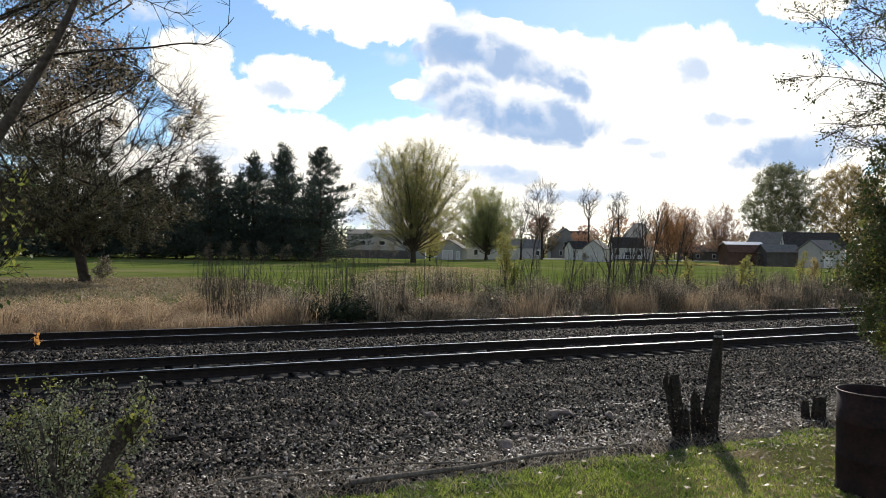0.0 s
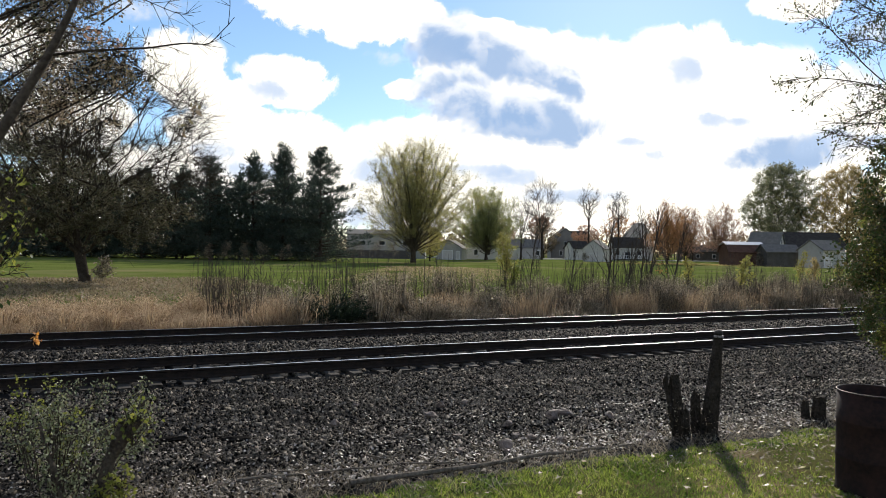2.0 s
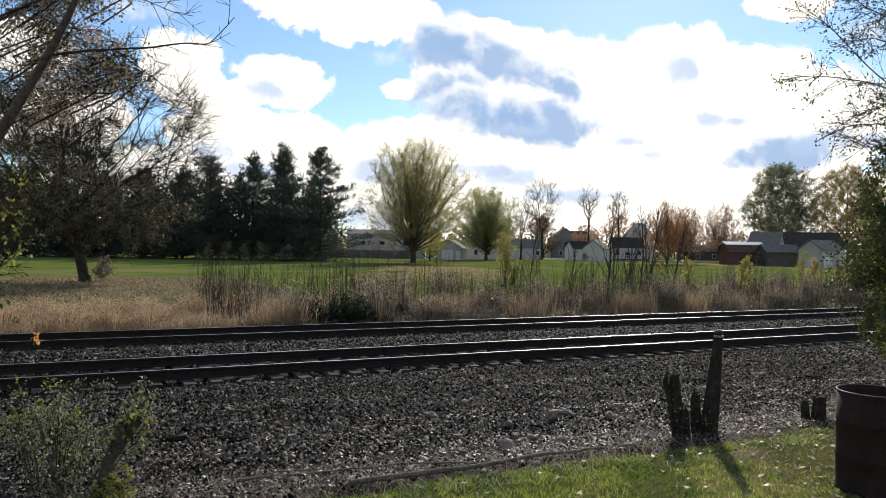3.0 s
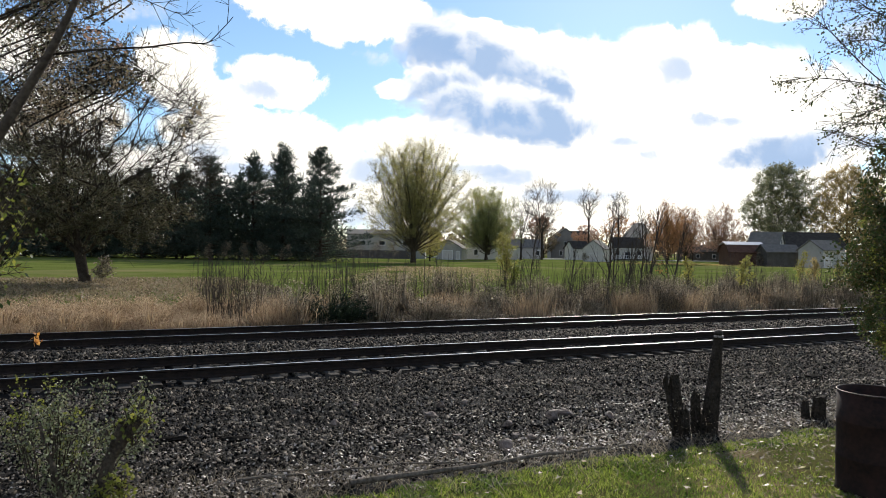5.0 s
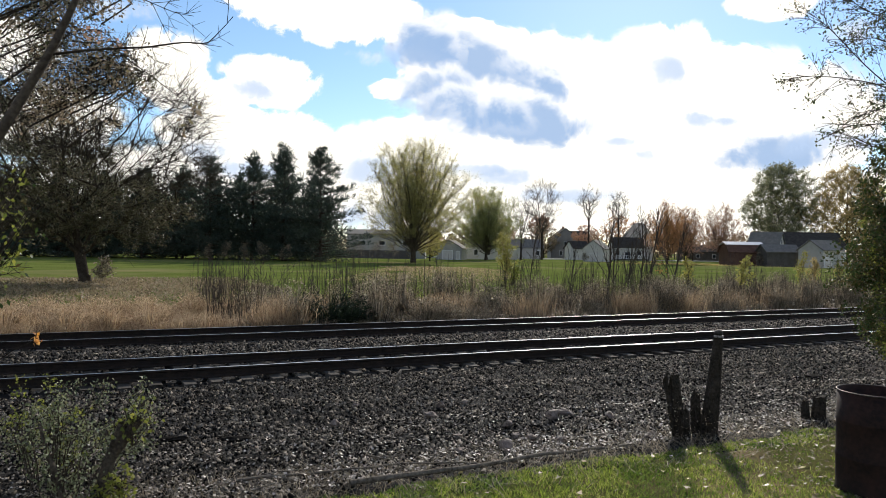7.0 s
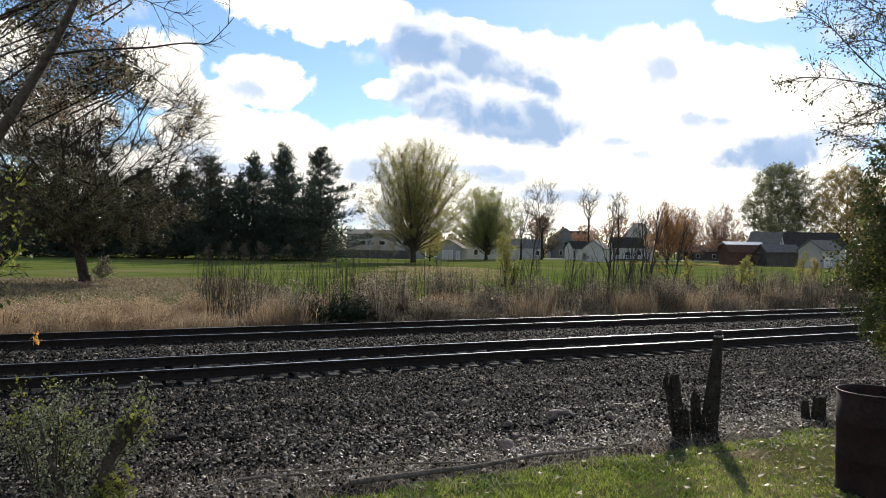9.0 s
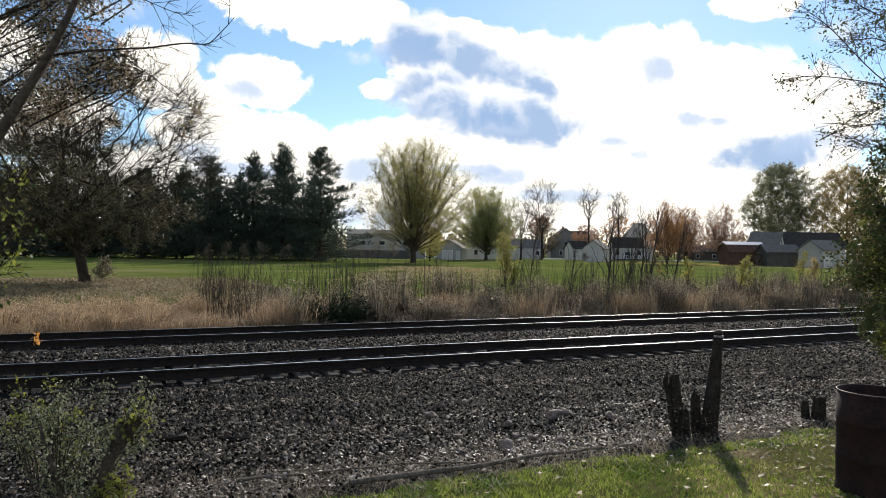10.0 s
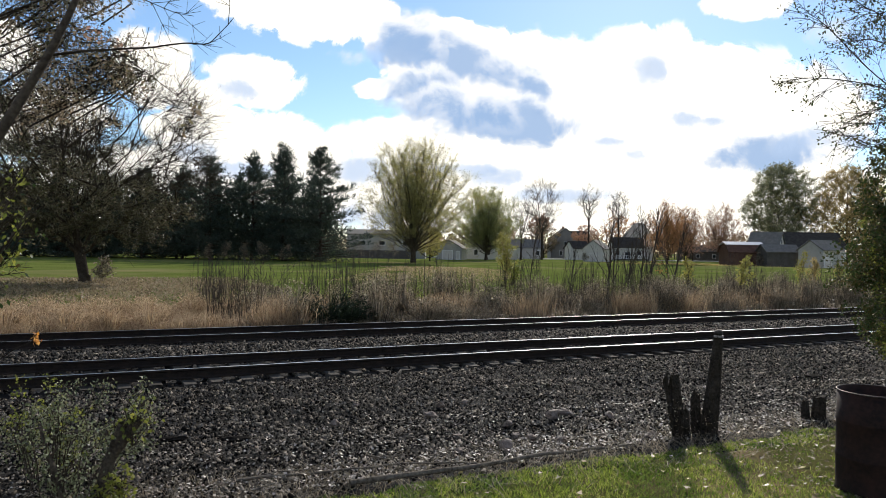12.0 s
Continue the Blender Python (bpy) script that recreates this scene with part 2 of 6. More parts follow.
def leaves(name, rng, centres, length, width, droop=0.0, direct=None, spread=1.0):
    """Diamond leaves or needles round the given centres, each folded a little by its own tilt."""
    C = np.asarray(centres, dtype=float)
    n = len(C)
    D = rng.normal(0, 1, (n, 3)) * spread
    if direct is not None:
        D += direct
    D[:, 2] -= droop
    D /= np.linalg.norm(D, axis=1)[:, None] + 1e-9
    W = np.cross(D, rng.normal(0, 1, (n, 3)))
    W /= np.linalg.norm(W, axis=1)[:, None] + 1e-9
    U = np.cross(D, W)
    L = length * rng.uniform(0.6, 1.3, (n, 1))
    Wd = width * rng.uniform(0.7, 1.2, (n, 1))
    fold = Wd * 0.18
    V = np.stack([C, C + D * L * 0.45 + W * Wd * 0.5 + U * fold, C + D * L, C + D * L * 0.45 - W * Wd * 0.5 + U * fold], 1)
    F = np.arange(n * 4).reshape(n, 4)
    return fast(name, V.reshape(-1, 3), F)


def litter(name, rng, centres, radius, tilt):
    """Lobed, curled leaves that lie flat."""
    C = np.asarray(centres, dtype=float)
    n, k = len(C), 7
    ang = np.linspace(0, 2 * math.pi, k, endpoint=False)[None] + rng.uniform(0, 6.28, (n, 1)) + rng.normal(0, 0.2, (n, k))
    rad = radius * rng.uniform(0.6, 1.4, (n, 1)) * np.array([1.3, 0.6, 1.0, 0.65, 1.05, 0.6, 0.95]) * rng.uniform(0.75, 1.2, (n, k))
    slope = rng.normal(0, tilt, (n, 2))
    x, y = rad * np.cos(ang), rad * np.sin(ang)
    z = x * slope[:, :1] + y * slope[:, 1:] + np.abs(rad) * rng.uniform(0.0, 0.5, (n, k))
    V = np.stack([x, y, z], 2) + C[:, None, :]
    return fast(name, V.reshape(-1, 3), np.arange(n * k).reshape(n, k))


def tufts(name, rng, centres, radius, height, width, per, flare=0.6):
    """Tufts of arching blades that spread from their middles."""
    C = np.repeat(np.asarray(centres, dtype=float), per, axis=0)
    n = len(C)
    H = np.repeat(height, per)[:, None] * rng.uniform(0.5, 1.1, (n, 1))
    R = np.repeat(radius, per)[:, None]
    a = rng.uniform(0, 2 * math.pi, n)
    out = np.stack([np.cos(a), np.sin(a), np.zeros(n)], 1)
    s = rng.uniform(0, 1, (n, 1))
    base = C + out * R * s * 0.5
    mid = base + out * R * s * flare * 0.5 + np.array([0, 0, 1]) * H * 0.6 + rng.normal(0, 0.03, (n, 3))
    tip = base + out * R * s * flare * 1.5 + np.array([0, 0, 1]) * H * (1 - 0.35 * s) + rng.normal(0, 0.06, (n, 3))
    b = rng.uniform(0, 2 * math.pi, n)
    S = np.stack([np.cos(b), np.sin(b), np.zeros(n)], 1) * width * 0.5 * rng.uniform(0.6, 1.4, (n, 1))
    V = np.stack([base - S, base + S, mid + S * 0.8, mid - S * 0.8, tip + S * 0.2, tip - S * 0.2], 1)
    i = np.arange(n)[:, None] * 6
    F = np.concatenate([i + np.array([[0, 1, 2, 3]]), i + np.array([[3, 2, 4, 5]])])
    return fast(name, V.reshape(-1, 3), F)


def blades(name, rng, base, height, width, lean=0.25, bend=0.4):
    """Upright blades of two joined pieces each."""
    C = np.asarray(base, dtype=float)
    n = len(C)
    H = height * rng.uniform(0.45, 1.15, (n, 1)) if np.isscalar(height) else height[:, None] * rng.uniform(0.7, 1.1, (n, 1))
    ang = rng.uniform(0, 2 * math.pi, n)
    S = np.stack([np.cos(ang), np.sin(ang), np.zeros(n)], 1)
    L = np.stack([rng.normal(0, lean, n), rng.normal(0, lean, n), np.ones(n)], 1)
    Q = np.stack([rng.normal(0, bend, n), rng.normal(0, bend, n), np.zeros(n)], 1)
    mid = C + L * H * 0.55
    tip = C + L * H + Q * H * 0.6
    tip[:, 2] -= np.abs(Q[:, 0]) * H[:, 0] * 0.2
    w = width * rng.uniform(0.6, 1.3, (n, 1)) * 0.5
    V = np.stack([C - S * w, C + S * w, mid + S * w * 0.8, mid - S * w * 0.8, tip + S * w * 0.15, tip - S * w * 0.15], 1)
    i = np.arange(n)[:, None] * 6
    F = np.concatenate([i + np.array([[0, 1, 2, 3]]), i + np.array([[3, 2, 4, 5]])])
    return fast(name, V.reshape(-1, 3), F)


# ---- trees ----
def unit(v):
    return v / (np.linalg.norm(v) + 1e-9)


def grow(rng, p, d, length, r, level, spec, out, tips):
    """A limb and, from it, its own limbs; the last ones note where leaves sit."""
    segs = (7, 6, 4, 3)[min(level, 3)]
    pts = [p]
    for i in range(segs):
        d = unit(d + rng.normal(0, spec["wob"], 3) + np.array([0, 0, spec["up"][level]]))
        p = p + d * (length / segs)
        pts.append(p)
    last = spec["levels"]
    out.append((level, pts, r, r * (0.45 if level < last else 0.4), (9, 6, 4, 3)[min(level, 3)]))
    if level == last:
        tips.extend(zip(pts[1:], [d] * segs))
        return
    for k in range(spec["kids"][level]):
        t = spec["from"][level] + (1 - spec["from"][level]) * (k + rng.uniform(0, 1)) / spec["kids"][level]
        x = t * segs
        i = min(int(x), segs - 1)
        q = pts[i] + (pts[i + 1] - pts[i]) * (x - i)
        dd = unit(pts[i + 1] - pts[i])
        side = unit(np.cross(dd, rng.normal(0, 1, 3)))
        a = radians(spec["angle"][level]) * rng.uniform(0.7, 1.2) * (spec.get("low", 1.3) - (spec.get("low", 1.3) - 0.75) * (t - spec["from"][level]) / (1 - spec["from"][level]) if level == 0 else 1.0)
        nd = unit(dd * math.cos(a) + side * math.sin(a))
        shrink = spec["ratio"][level] * (1.15 - spec["taper"] * t) * rng.uniform(0.75, 1.2)
        if level == 0 and k < spec.get("skirt", 0):
            nd = unit(unit(np.array([nd[0], nd[1], 0.0])) + np.array([0, 0, rng.uniform(0.05, 0.5)]))
            shrink *= 0.52
        grow(rng, q, nd, length * shrink, max(r * (1 - 0.5 * t) * 0.46, spec["thin"]), level + 1, spec, out, tips)


def tree(name, label, seed, x, y, z, height, spec, leaf=None, count=0, size=(0.1, 0.06), droop=0.2, scatter=0.15, bark="bark", lean=(0, 0), keep=None, group="", category="tree"):
    """A tree or sapling: trunk, branches and a crown of single leaves. The drawn height comes out near the one asked."""
    rng = np.random.default_rng(seed)
    out, tips = [], []
    grow(rng, np.zeros(3), unit(np.array([lean[0], lean[1], 1.0])), height * spec["trunk"], height * spec["girth"], 0, spec, out, tips)
    top = max(pt[2] for line in out for pt in line[1])
    f = height / top
    root = empty(name, pose(x, y, z), label, category, group)
    lines = [([q * f for q in pts], r0, r1, s) for lv, pts, r0, r1, s in out if lv == 0]
    pts, r0, r1, s = lines[0]
    pts = [np.array([0, 0, -0.15])] + pts
    part("trunk", tubes("trunk", [([pts[0], pts[1] + np.array([0, 0, 0.02 * height])], r0 * 1.45, r0, 9), (pts[1:], r0, r1, s)]), M[bark], root)
    rest = [([q * f for q in pts], r0, r1, s) for lv, pts, r0, r1, s in out if lv > 0]
    if rest:
        part("branchwork", tubes("branchwork", rest), M[bark if height > 5 else "twig"], root)
    if leaf and count:
        T = np.array([t[0] for t in tips]) * f
        D = np.array([t[1] for t in tips])
        if keep is not None:
            ok = np.array([keep(*q) for q in T])
            T, D = T[ok], D[ok]
        wt = np.hypot(T[:, 0], T[:, 1]) / (np.hypot(T[:, 0], T[:, 1]).max()) + 0.5
        pick = rng.choice(len(T), count, p=wt / wt.sum())
        C = T[pick] + rng.normal(0, scatter, (count, 3))
        part("crown", leaves("crown", rng, C, size[0], size[1], droop, D[pick] * 0.6), M[leaf], root)
    return root



SAPLING = dict(levels=2, trunk=0.85, girth=0.007, wob=0.07, up=(0.03, 0.08, 0.03), kids=(12, 5), angle=(38, 40), ratio=(0.38, 0.45), taper=0.6, thin=0.004, **{"from": (0.25, 0.2)})


def crown_tree(name, label, seed, x, y, height, width, bottom, widest, leaf, count, size, ends=260, steep=0.6, trunk=0.022, twigs=7, reach=0.055, droop=0.3, lean=0.0, blunt=0.7, category="tree", group="", bare=0.0, sag=0.10, keep=None, stems=0, fine=0.0008):
    """A broad tree whose limbs fork towards points spread through its crown.
    bottom: height of the lowest leaves; widest: where the crown is broadest, from 0 at its foot to 1 at its top; bare: share of leafless ends."""
    rng = np.random.default_rng(seed)
    root = empty(name, pose(x, y, 0.0), label, category, group)
    span = height * 0.97 - bottom
    E = []
    while len(E) < ends:
        t = rng.uniform(0, 1)
        q = t ** (math.log(0.5) / math.log(widest))
        R = width * 0.5 * math.sin(math.pi * min(max(q, 0.04), 0.99)) ** blunt
        if rng.uniform(0, 1) > (2 * R / width) ** 1.3:
            continue
        a = rng.uniform(0, 2 * math.pi)
        R *= 0.88 + 0.45 * noise.noise((math.cos(a) * 1.3, math.sin(a) * 1.3 + seed, t * 3.5))
        r = R * rng.uniform(0, 1) ** 0.42
        E.append((r * math.cos(a) + lean * t, r * math.sin(a), bottom + span * t))
    E = np.array(E)
    stem = np.array([[lean * 0.5 * s, 0, height * (0.4 if stems else 0.72) * s] for s in np.linspace(0.0, 1.0, 15)])
    nodes = [p for p in stem]
    parent = [-1] + list(range(14))
    for k in range(stems):
        t = rng.uniform(0.42, 0.96)
        q = t ** (math.log(0.5) / math.log(widest))
        R = width * 0.5 * math.sin(math.pi * min(q, 0.97)) ** blunt * rng.uniform(0.35, 0.9)
        a = 2.4 * k + rng.normal(0, 0.3)
        p = np.array([R * math.cos(a) + lean * t, R * math.sin(a), bottom + span * t])
        last = int(rng.integers(4, 14))
        base = nodes[last]
        for s in range(1, 10):
            f = s / 9
            out = f ** 0.85
            nodes.append(np.array([base[0] + (p[0] - base[0]) * out, base[1] + (p[1] - base[1]) * out, base[2] + (p[2] - base[2]) * f]) + rng.normal(0, 0.006 * height, 3) * (s < 9))
            parent.append(last)
            last = len(nodes) - 1
    first = 15
    order = np.argsort(np.linalg.norm(E - np.array([0, 0, bottom * 0.7]), axis=1))
    tip_of = []
    for i in order:
        p = E[i]
        Q = np.array(nodes)
        d = p - Q
        flat = np.hypot(d[:, 0], d[:, 1])
        cost = np.linalg.norm(d, axis=1) + 3.0 * np.maximum(0, steep * flat - d[:, 2]) + np.where(Q[:, 2] < bottom * 0.5, 5.0, 0)
        j = int(np.argmin(cost))
        base, last = nodes[j], j
        L = np.linalg.norm(p - base)
        k = max(2, int(L / (height * 0.06)))
        for s in range(1, k + 1):
            t = s / k
            m = base + (p - base) * t + np.array([0, 0, -sag * L * math.sin(math.pi * t)]) + rng.normal(0, 0.02 * L, 3) * (t < 1)
            nodes.append(m)
            parent.append(last)
            last = len(nodes) - 1
        tip_of.append(last)
    n = len(nodes)
    load = np.zeros(n)
    for i in tip_of:
        load[i] += 1
    for i in range(n - 1, 0, -1):
        if parent[i] >= 0:
            load[parent[i]] += load[i]
    P = np.array(nodes)
    rad = height * trunk * np.maximum(load, 1) ** 0.5 / math.sqrt(ends)
    rad = np.maximum(rad, height * 0.0009)
    rad[:15] = np.maximum(rad[:15], np.linspace(height * trunk, height * trunk * 0.12, 15))
    part("trunk", tubes("trunk", [([P[0] + np.array([0, 0, -0.2]), P[0], P[0] + np.array([0, 0, height * 0.03])], rad[0] * 1.5, rad[0] * 1.05, 9)] + [([P[i - 1], P[i]], rad[i - 1], rad[i], 8) for i in range(1, 15)]), M["bark"], root)
    lines = [([P[parent[i]], P[i]], min(rad[i] * 1.15, rad[parent[i]]), rad[i], 5 if rad[i] > height * 0.004 else 3) for i in range(first, n)]
    T, D = [], []
    for i in tip_of:
        out = unit(np.array([P[i][0], P[i][1], height * 0.12]))
        for k in range(twigs):
            d = unit(out * 0.5 + unit(P[i] - P[parent[i]]) * 0.7 + rng.normal(0, 0.5, 3))
            L = height * reach * rng.uniform(0.5, 1.4)
            s = P[i] + (P[parent[i]] - P[i]) * rng.uniform(0, 0.8)
            e = s + d * L + np.array([0, 0, -0.15 * L])
            m = (s + e) / 2 + rng.normal(0, 0.06 * L, 3)
            if fine > 0.0008:
                e2 = e + unit(d + rng.normal(0, 0.5, 3) + np.array([0, 0, 0.25])) * L * 0.7
                e3 = m + unit(d + rng.normal(0, 0.6, 3)) * L * 0.6
                lines.append(([s, m, e, e2], height * fine, height * fine * 0.3, 3))
                lines.append(([m, e3], height * fine * 0.6, height * fine * 0.3, 3))
            else:
                lines.append(([s, e], height * fine, height * fine * 0.5, 3))
            if rng.uniform() >= bare:
                for f in (0.35, 0.6, 0.85, 1.0):
                    T.append(s + (e - s) * f)
                    D.append(d)
    part("branchwork", tubes("branchwork", lines), M["bark" if leaf else "twig"], root)
    if leaf:
        T, D = np.array(T), np.array(D)
        if keep is not None:
            ok = np.array([keep(*q) for q in T])
            T, D = T[ok], D[ok]
        pick = rng.integers(0, len(T), count)
        part("crown", leaves("crown", rng, T[pick] + rng.normal(0, height * 0.006, (count, 3)), size[0], size[1], droop, D[pick] * 0.6), M[leaf], root)
    return root


def vase_tree(name, label, seed, x, y, height, width, bottom, widest, leaf, count, size, stems=60, fork=0.06, girth=0.016, shoots=26, reach=0.085, twigs=2, curve=0.4, blunt=0.6, spread=0.5, bare=0.0, lean=0.0, droop=-0.2, category="tree", group=""):
    """A tree whose many stems rise fanwise from a low fork, with upright shoots and small leaves all along them."""
    rng = np.random.default_rng(seed)
    root = empty(name, pose(x, y, 0.0), label, category, group)
    lines, T, D = [], [], []
    r0 = height * girth
    f0 = height * fork
    part("trunk", tubes("trunk", [([np.array([0, 0, -0.2]), np.array([0, 0, f0 * 0.3]), np.array([lean * 0.05, 0, f0])], r0 * 1.35, r0 * 0.95, 9), ([np.array([lean * 0.05, 0, f0 * 0.98]), np.array([lean * 0.3, 0, height * 0.3]), np.array([lean * 0.7, 0, height * 0.8])], r0 * 0.9, r0 * 0.12, 7)]), M["bark"], root)
    for k in range(stems):
        t = 0.08 + 0.92 * ((k + rng.uniform(0, 1)) / stems) ** 0.85
        q = t ** (math.log(0.5) / math.log(widest))
        R = width * 0.5 * max(0.06, math.sin(math.pi * min(q, 0.985))) ** blunt
        a = 2.399963 * k + rng.normal(0, 0.25)
        R *= (0.9 + 0.3 * noise.noise((math.cos(a) * 1.5, math.sin(a) * 1.5 + seed, t * 3))) * rng.uniform(0.1, 1.0) ** 0.5
        end = np.array([R * math.cos(a) + lean * t, R * math.sin(a), bottom + (height * 0.93 - bottom) * t * rng.uniform(0.94, 1.04)])
        z0 = f0 * 0.7 + rng.uniform(0, 0.22) * height * t
        base = np.array([lean * z0 / height, 0, z0])
        ctrl = base + (end - base) * np.array([curve, curve, 0.42])
        S = np.linspace(0, 1, 8)[:, None]
        P = (1 - S) ** 2 * base + 2 * S * (1 - S) * ctrl + S ** 2 * end
        P[1:-1] += rng.normal(0, 0.006 * height, (6, 3))
        L = np.linalg.norm(end - base)
        lines.append((list(P), r0 * rng.uniform(0.16, 0.32), height * 0.0009, 5))
        for j in range(int(shoots * L / (height * 0.6))):
            w = 1 - rng.uniform(0, 1) ** 1.15 * 0.62
            i = min(int(w * 7), 6)
            p = P[i] + (P[i + 1] - P[i]) * (w * 7 - i)
            d = unit(unit(P[i + 1] - P[i]) * 0.8 + rng.normal(0, spread, 3) + np.array([0, 0, 0.25]))
            l = height * reach * rng.uniform(0.4, 1.25)
            m = p + d * l * 0.5 + rng.normal(0, 0.03 * l, 3)
            e = m + unit(d + rng.normal(0, 0.12, 3) + np.array([0, 0, 0.15])) * l * 0.5
            lines.append(([p, m, e], height * 0.0009, height * 0.0004, 3))
            leafy = rng.uniform() >= bare
            for h in range(twigs):
                u = p + (e - p) * rng.uniform(0.2, 0.9)
                v = u + unit(d + rng.normal(0, 0.45, 3)) * l * rng.uniform(0.25, 0.5)
                lines.append(([u, v], height * 0.0007, height * 0.0004, 3))
                if leafy:
                    T += [v, (u + v) / 2]
                    D += [d, d]
            if leafy:
                T += [m, e, (m + e) / 2]
                D += [d, d, d]
    part("branchwork", tubes("branchwork", lines), M["twig"], root)
    if leaf:
        T, D = np.array(T), np.array(D)
        pick = rng.integers(0, len(T), count)
        part("crown", leaves("crown", rng, T[pick] + rng.normal(0, height * 0.012, (count, 3)), size[0], size[1], droop, D[pick] * 0.5), M[leaf], root)
    return root


def pine(label, seed, x, y, height, width, low=0.08, lean=0.0, fine=True):
    """A tall pine: straight trunk, tiers of drooping boughs and clumps of needles with gaps between them."""
    rng = np.random.default_rng(seed)
    root = empty("pine_tree", pose(x, y, 0), label, "tree", "pines at the far edge of the lawn")
    top = np.array([lean, 0, height])
    part("trunk", tubes("trunk", [([np.array([0, 0, -0.2]), top * 0.5, top], 0.30, 0.03, 8)]), M["bark"], root)
    lines, C, D = [], [], []
    z = 0.4 + low
    while z < height * 0.985:
        t = z / height
        reach = width * (0.80 + 0.2 * math.sin(min(1, t * 2.2) * 1.57)) * (1 - t) ** 0.72 * 1.95 * (0.8 + 0.6 * noise.noise((z * 0.5, seed, 0))) + 0.05
        for k in range(rng.integers(5, 10)):
            if rng.uniform() < (0.16 if fine else 0.3):
                continue
            a = rng.uniform(0, 6.283)
            r = reach * rng.uniform(0.45, 1.2)
            rise = rng.uniform(-0.1, 0.3) + 0.6 * t
            p0 = top * t + rng.normal(0, 0.05, 3) + np.array([0, 0, rng.uniform(-0.9, 0.7)])
            h = np.array([math.cos(a), math.sin(a), 0])
            p1 = p0 + h * r * 0.5 + np.array([0, 0, r * rise * 0.35])
            p2 = p0 + h * r + np.array([0, 0, r * (rise * 0.75)])
            lines.append(([p0, p1, p2], 0.06 * (1 - t) + 0.02, 0.012, 4))
            for j in range(int(3 + r * 2.3)):
                s = rng.uniform(0.25, 1.03)
                q = (p0 + (p1 - p0) * s * 2) if s < 0.5 else (p1 + (p2 - p1) * (s * 2 - 1))
                q = q + np.array([-h[1], h[0], 0]) * rng.normal(0, 0.24 * r * s) + np.array([0, 0, rng.uniform(0, 0.15)])
                m = rng.integers(6, 8) if fine else 4
                C.append(q + rng.normal(0, 0.2, (m, 3)))
                D.append(np.tile(h * 0.6 + np.array([0, 0, 0.8]), (m, 1)))
        z += rng.uniform(0.38, 0.62) * height / 19
    tagged(part("boughwork", tubes("boughwork", lines), M["bark"], root), kind="stuff")
    C, D = np.concatenate(C), np.concatenate(D)
    part("crown", leaves("crown", rng, C, 0.66 if fine else 0.85, 0.125 if fine else 0.2, 0.0, D, 0.75), M["pine"], root)
    return root


# ---- ground ----
def lift(n, a=0.0):
    """Height of the ground across the tracks: yard, gravel slope, track bed, ditch, lawn."""
    pts = ((-60, 0.36), (4.8, 0.36), (5.6, 0.30), (6.6, 0.17), (8.2, 0.06), (10.2, -0.03), (12.0, -0.07), (15.4, -0.05), (16.6, -0.012), (20.6, -0.03), (22.0, -0.12), (27.0, -0.05), (31.0, 0.0), (60, 0.0))
    for (n0, z0), (n1, z1) in zip(pts, pts[1:]):
        if n <= n1:
            t = max(0.0, (n - n0) / (n1 - n0))
            return z0 + (z1 - z0) * t
    return 0.0


def relief(a, n):
    """Ruts and humps of the gravel before the rails."""
    if not 6.4 < n < 12.0:
        return 0.0
    fade = min(1.0, (n - 6.4) / 0.8, (12.0 - n) / 0.6)
    return fade * (0.04 * math.sin(n * 2.6 + 0.4 * math.sin(a * 0.35)) + 0.11 * noise.noise((a * 0.42, n * 0.75, 21.0)) + 0.035 * noise.noise((a * 1.7, n * 1.9, 5.0)))


def make_ground():
    rings = np.concatenate([np.arange(0.5, 40, 0.8), np.geomspace(40, 4500, 45)])
    turn = 120
    V, F = [(0, 0, 0.36 - 0.12)], []
    for r in rings:
        for k in range(turn):
            t = 2 * math.pi * k / turn
            x, y = r * math.cos(t), r * math.sin(t)
            a, n = along(x, y)
            z = lift(n, a) - (0.12 if n < 28 else 0.0)
            if r > 45:
                z += 0.25 * noise.noise((x * 0.012, y * 0.012, 3.0)) * min(1, (r - 45) / 60) * (1 if r < 400 else 0.3)
            V.append((x, y, z))
    for k in range(turn):
        F.append((0, 1 + k, 1 + (k + 1) % turn))
    for i in range(len(rings) - 1):
        b, c = 1 + i * turn, 1 + (i + 1) * turn
        for k in range(turn):
            F.append((b + k, c + k, c + (k + 1) % turn, b + (k + 1) % turn))
    me = bpy.data.meshes.new("ground")
    me.from_pydata(V, [], F)
    tagged(part("ground", me, M["lawn"]), "sunlit green mown lawn reaching the horizon", "lawn", "", "structure")


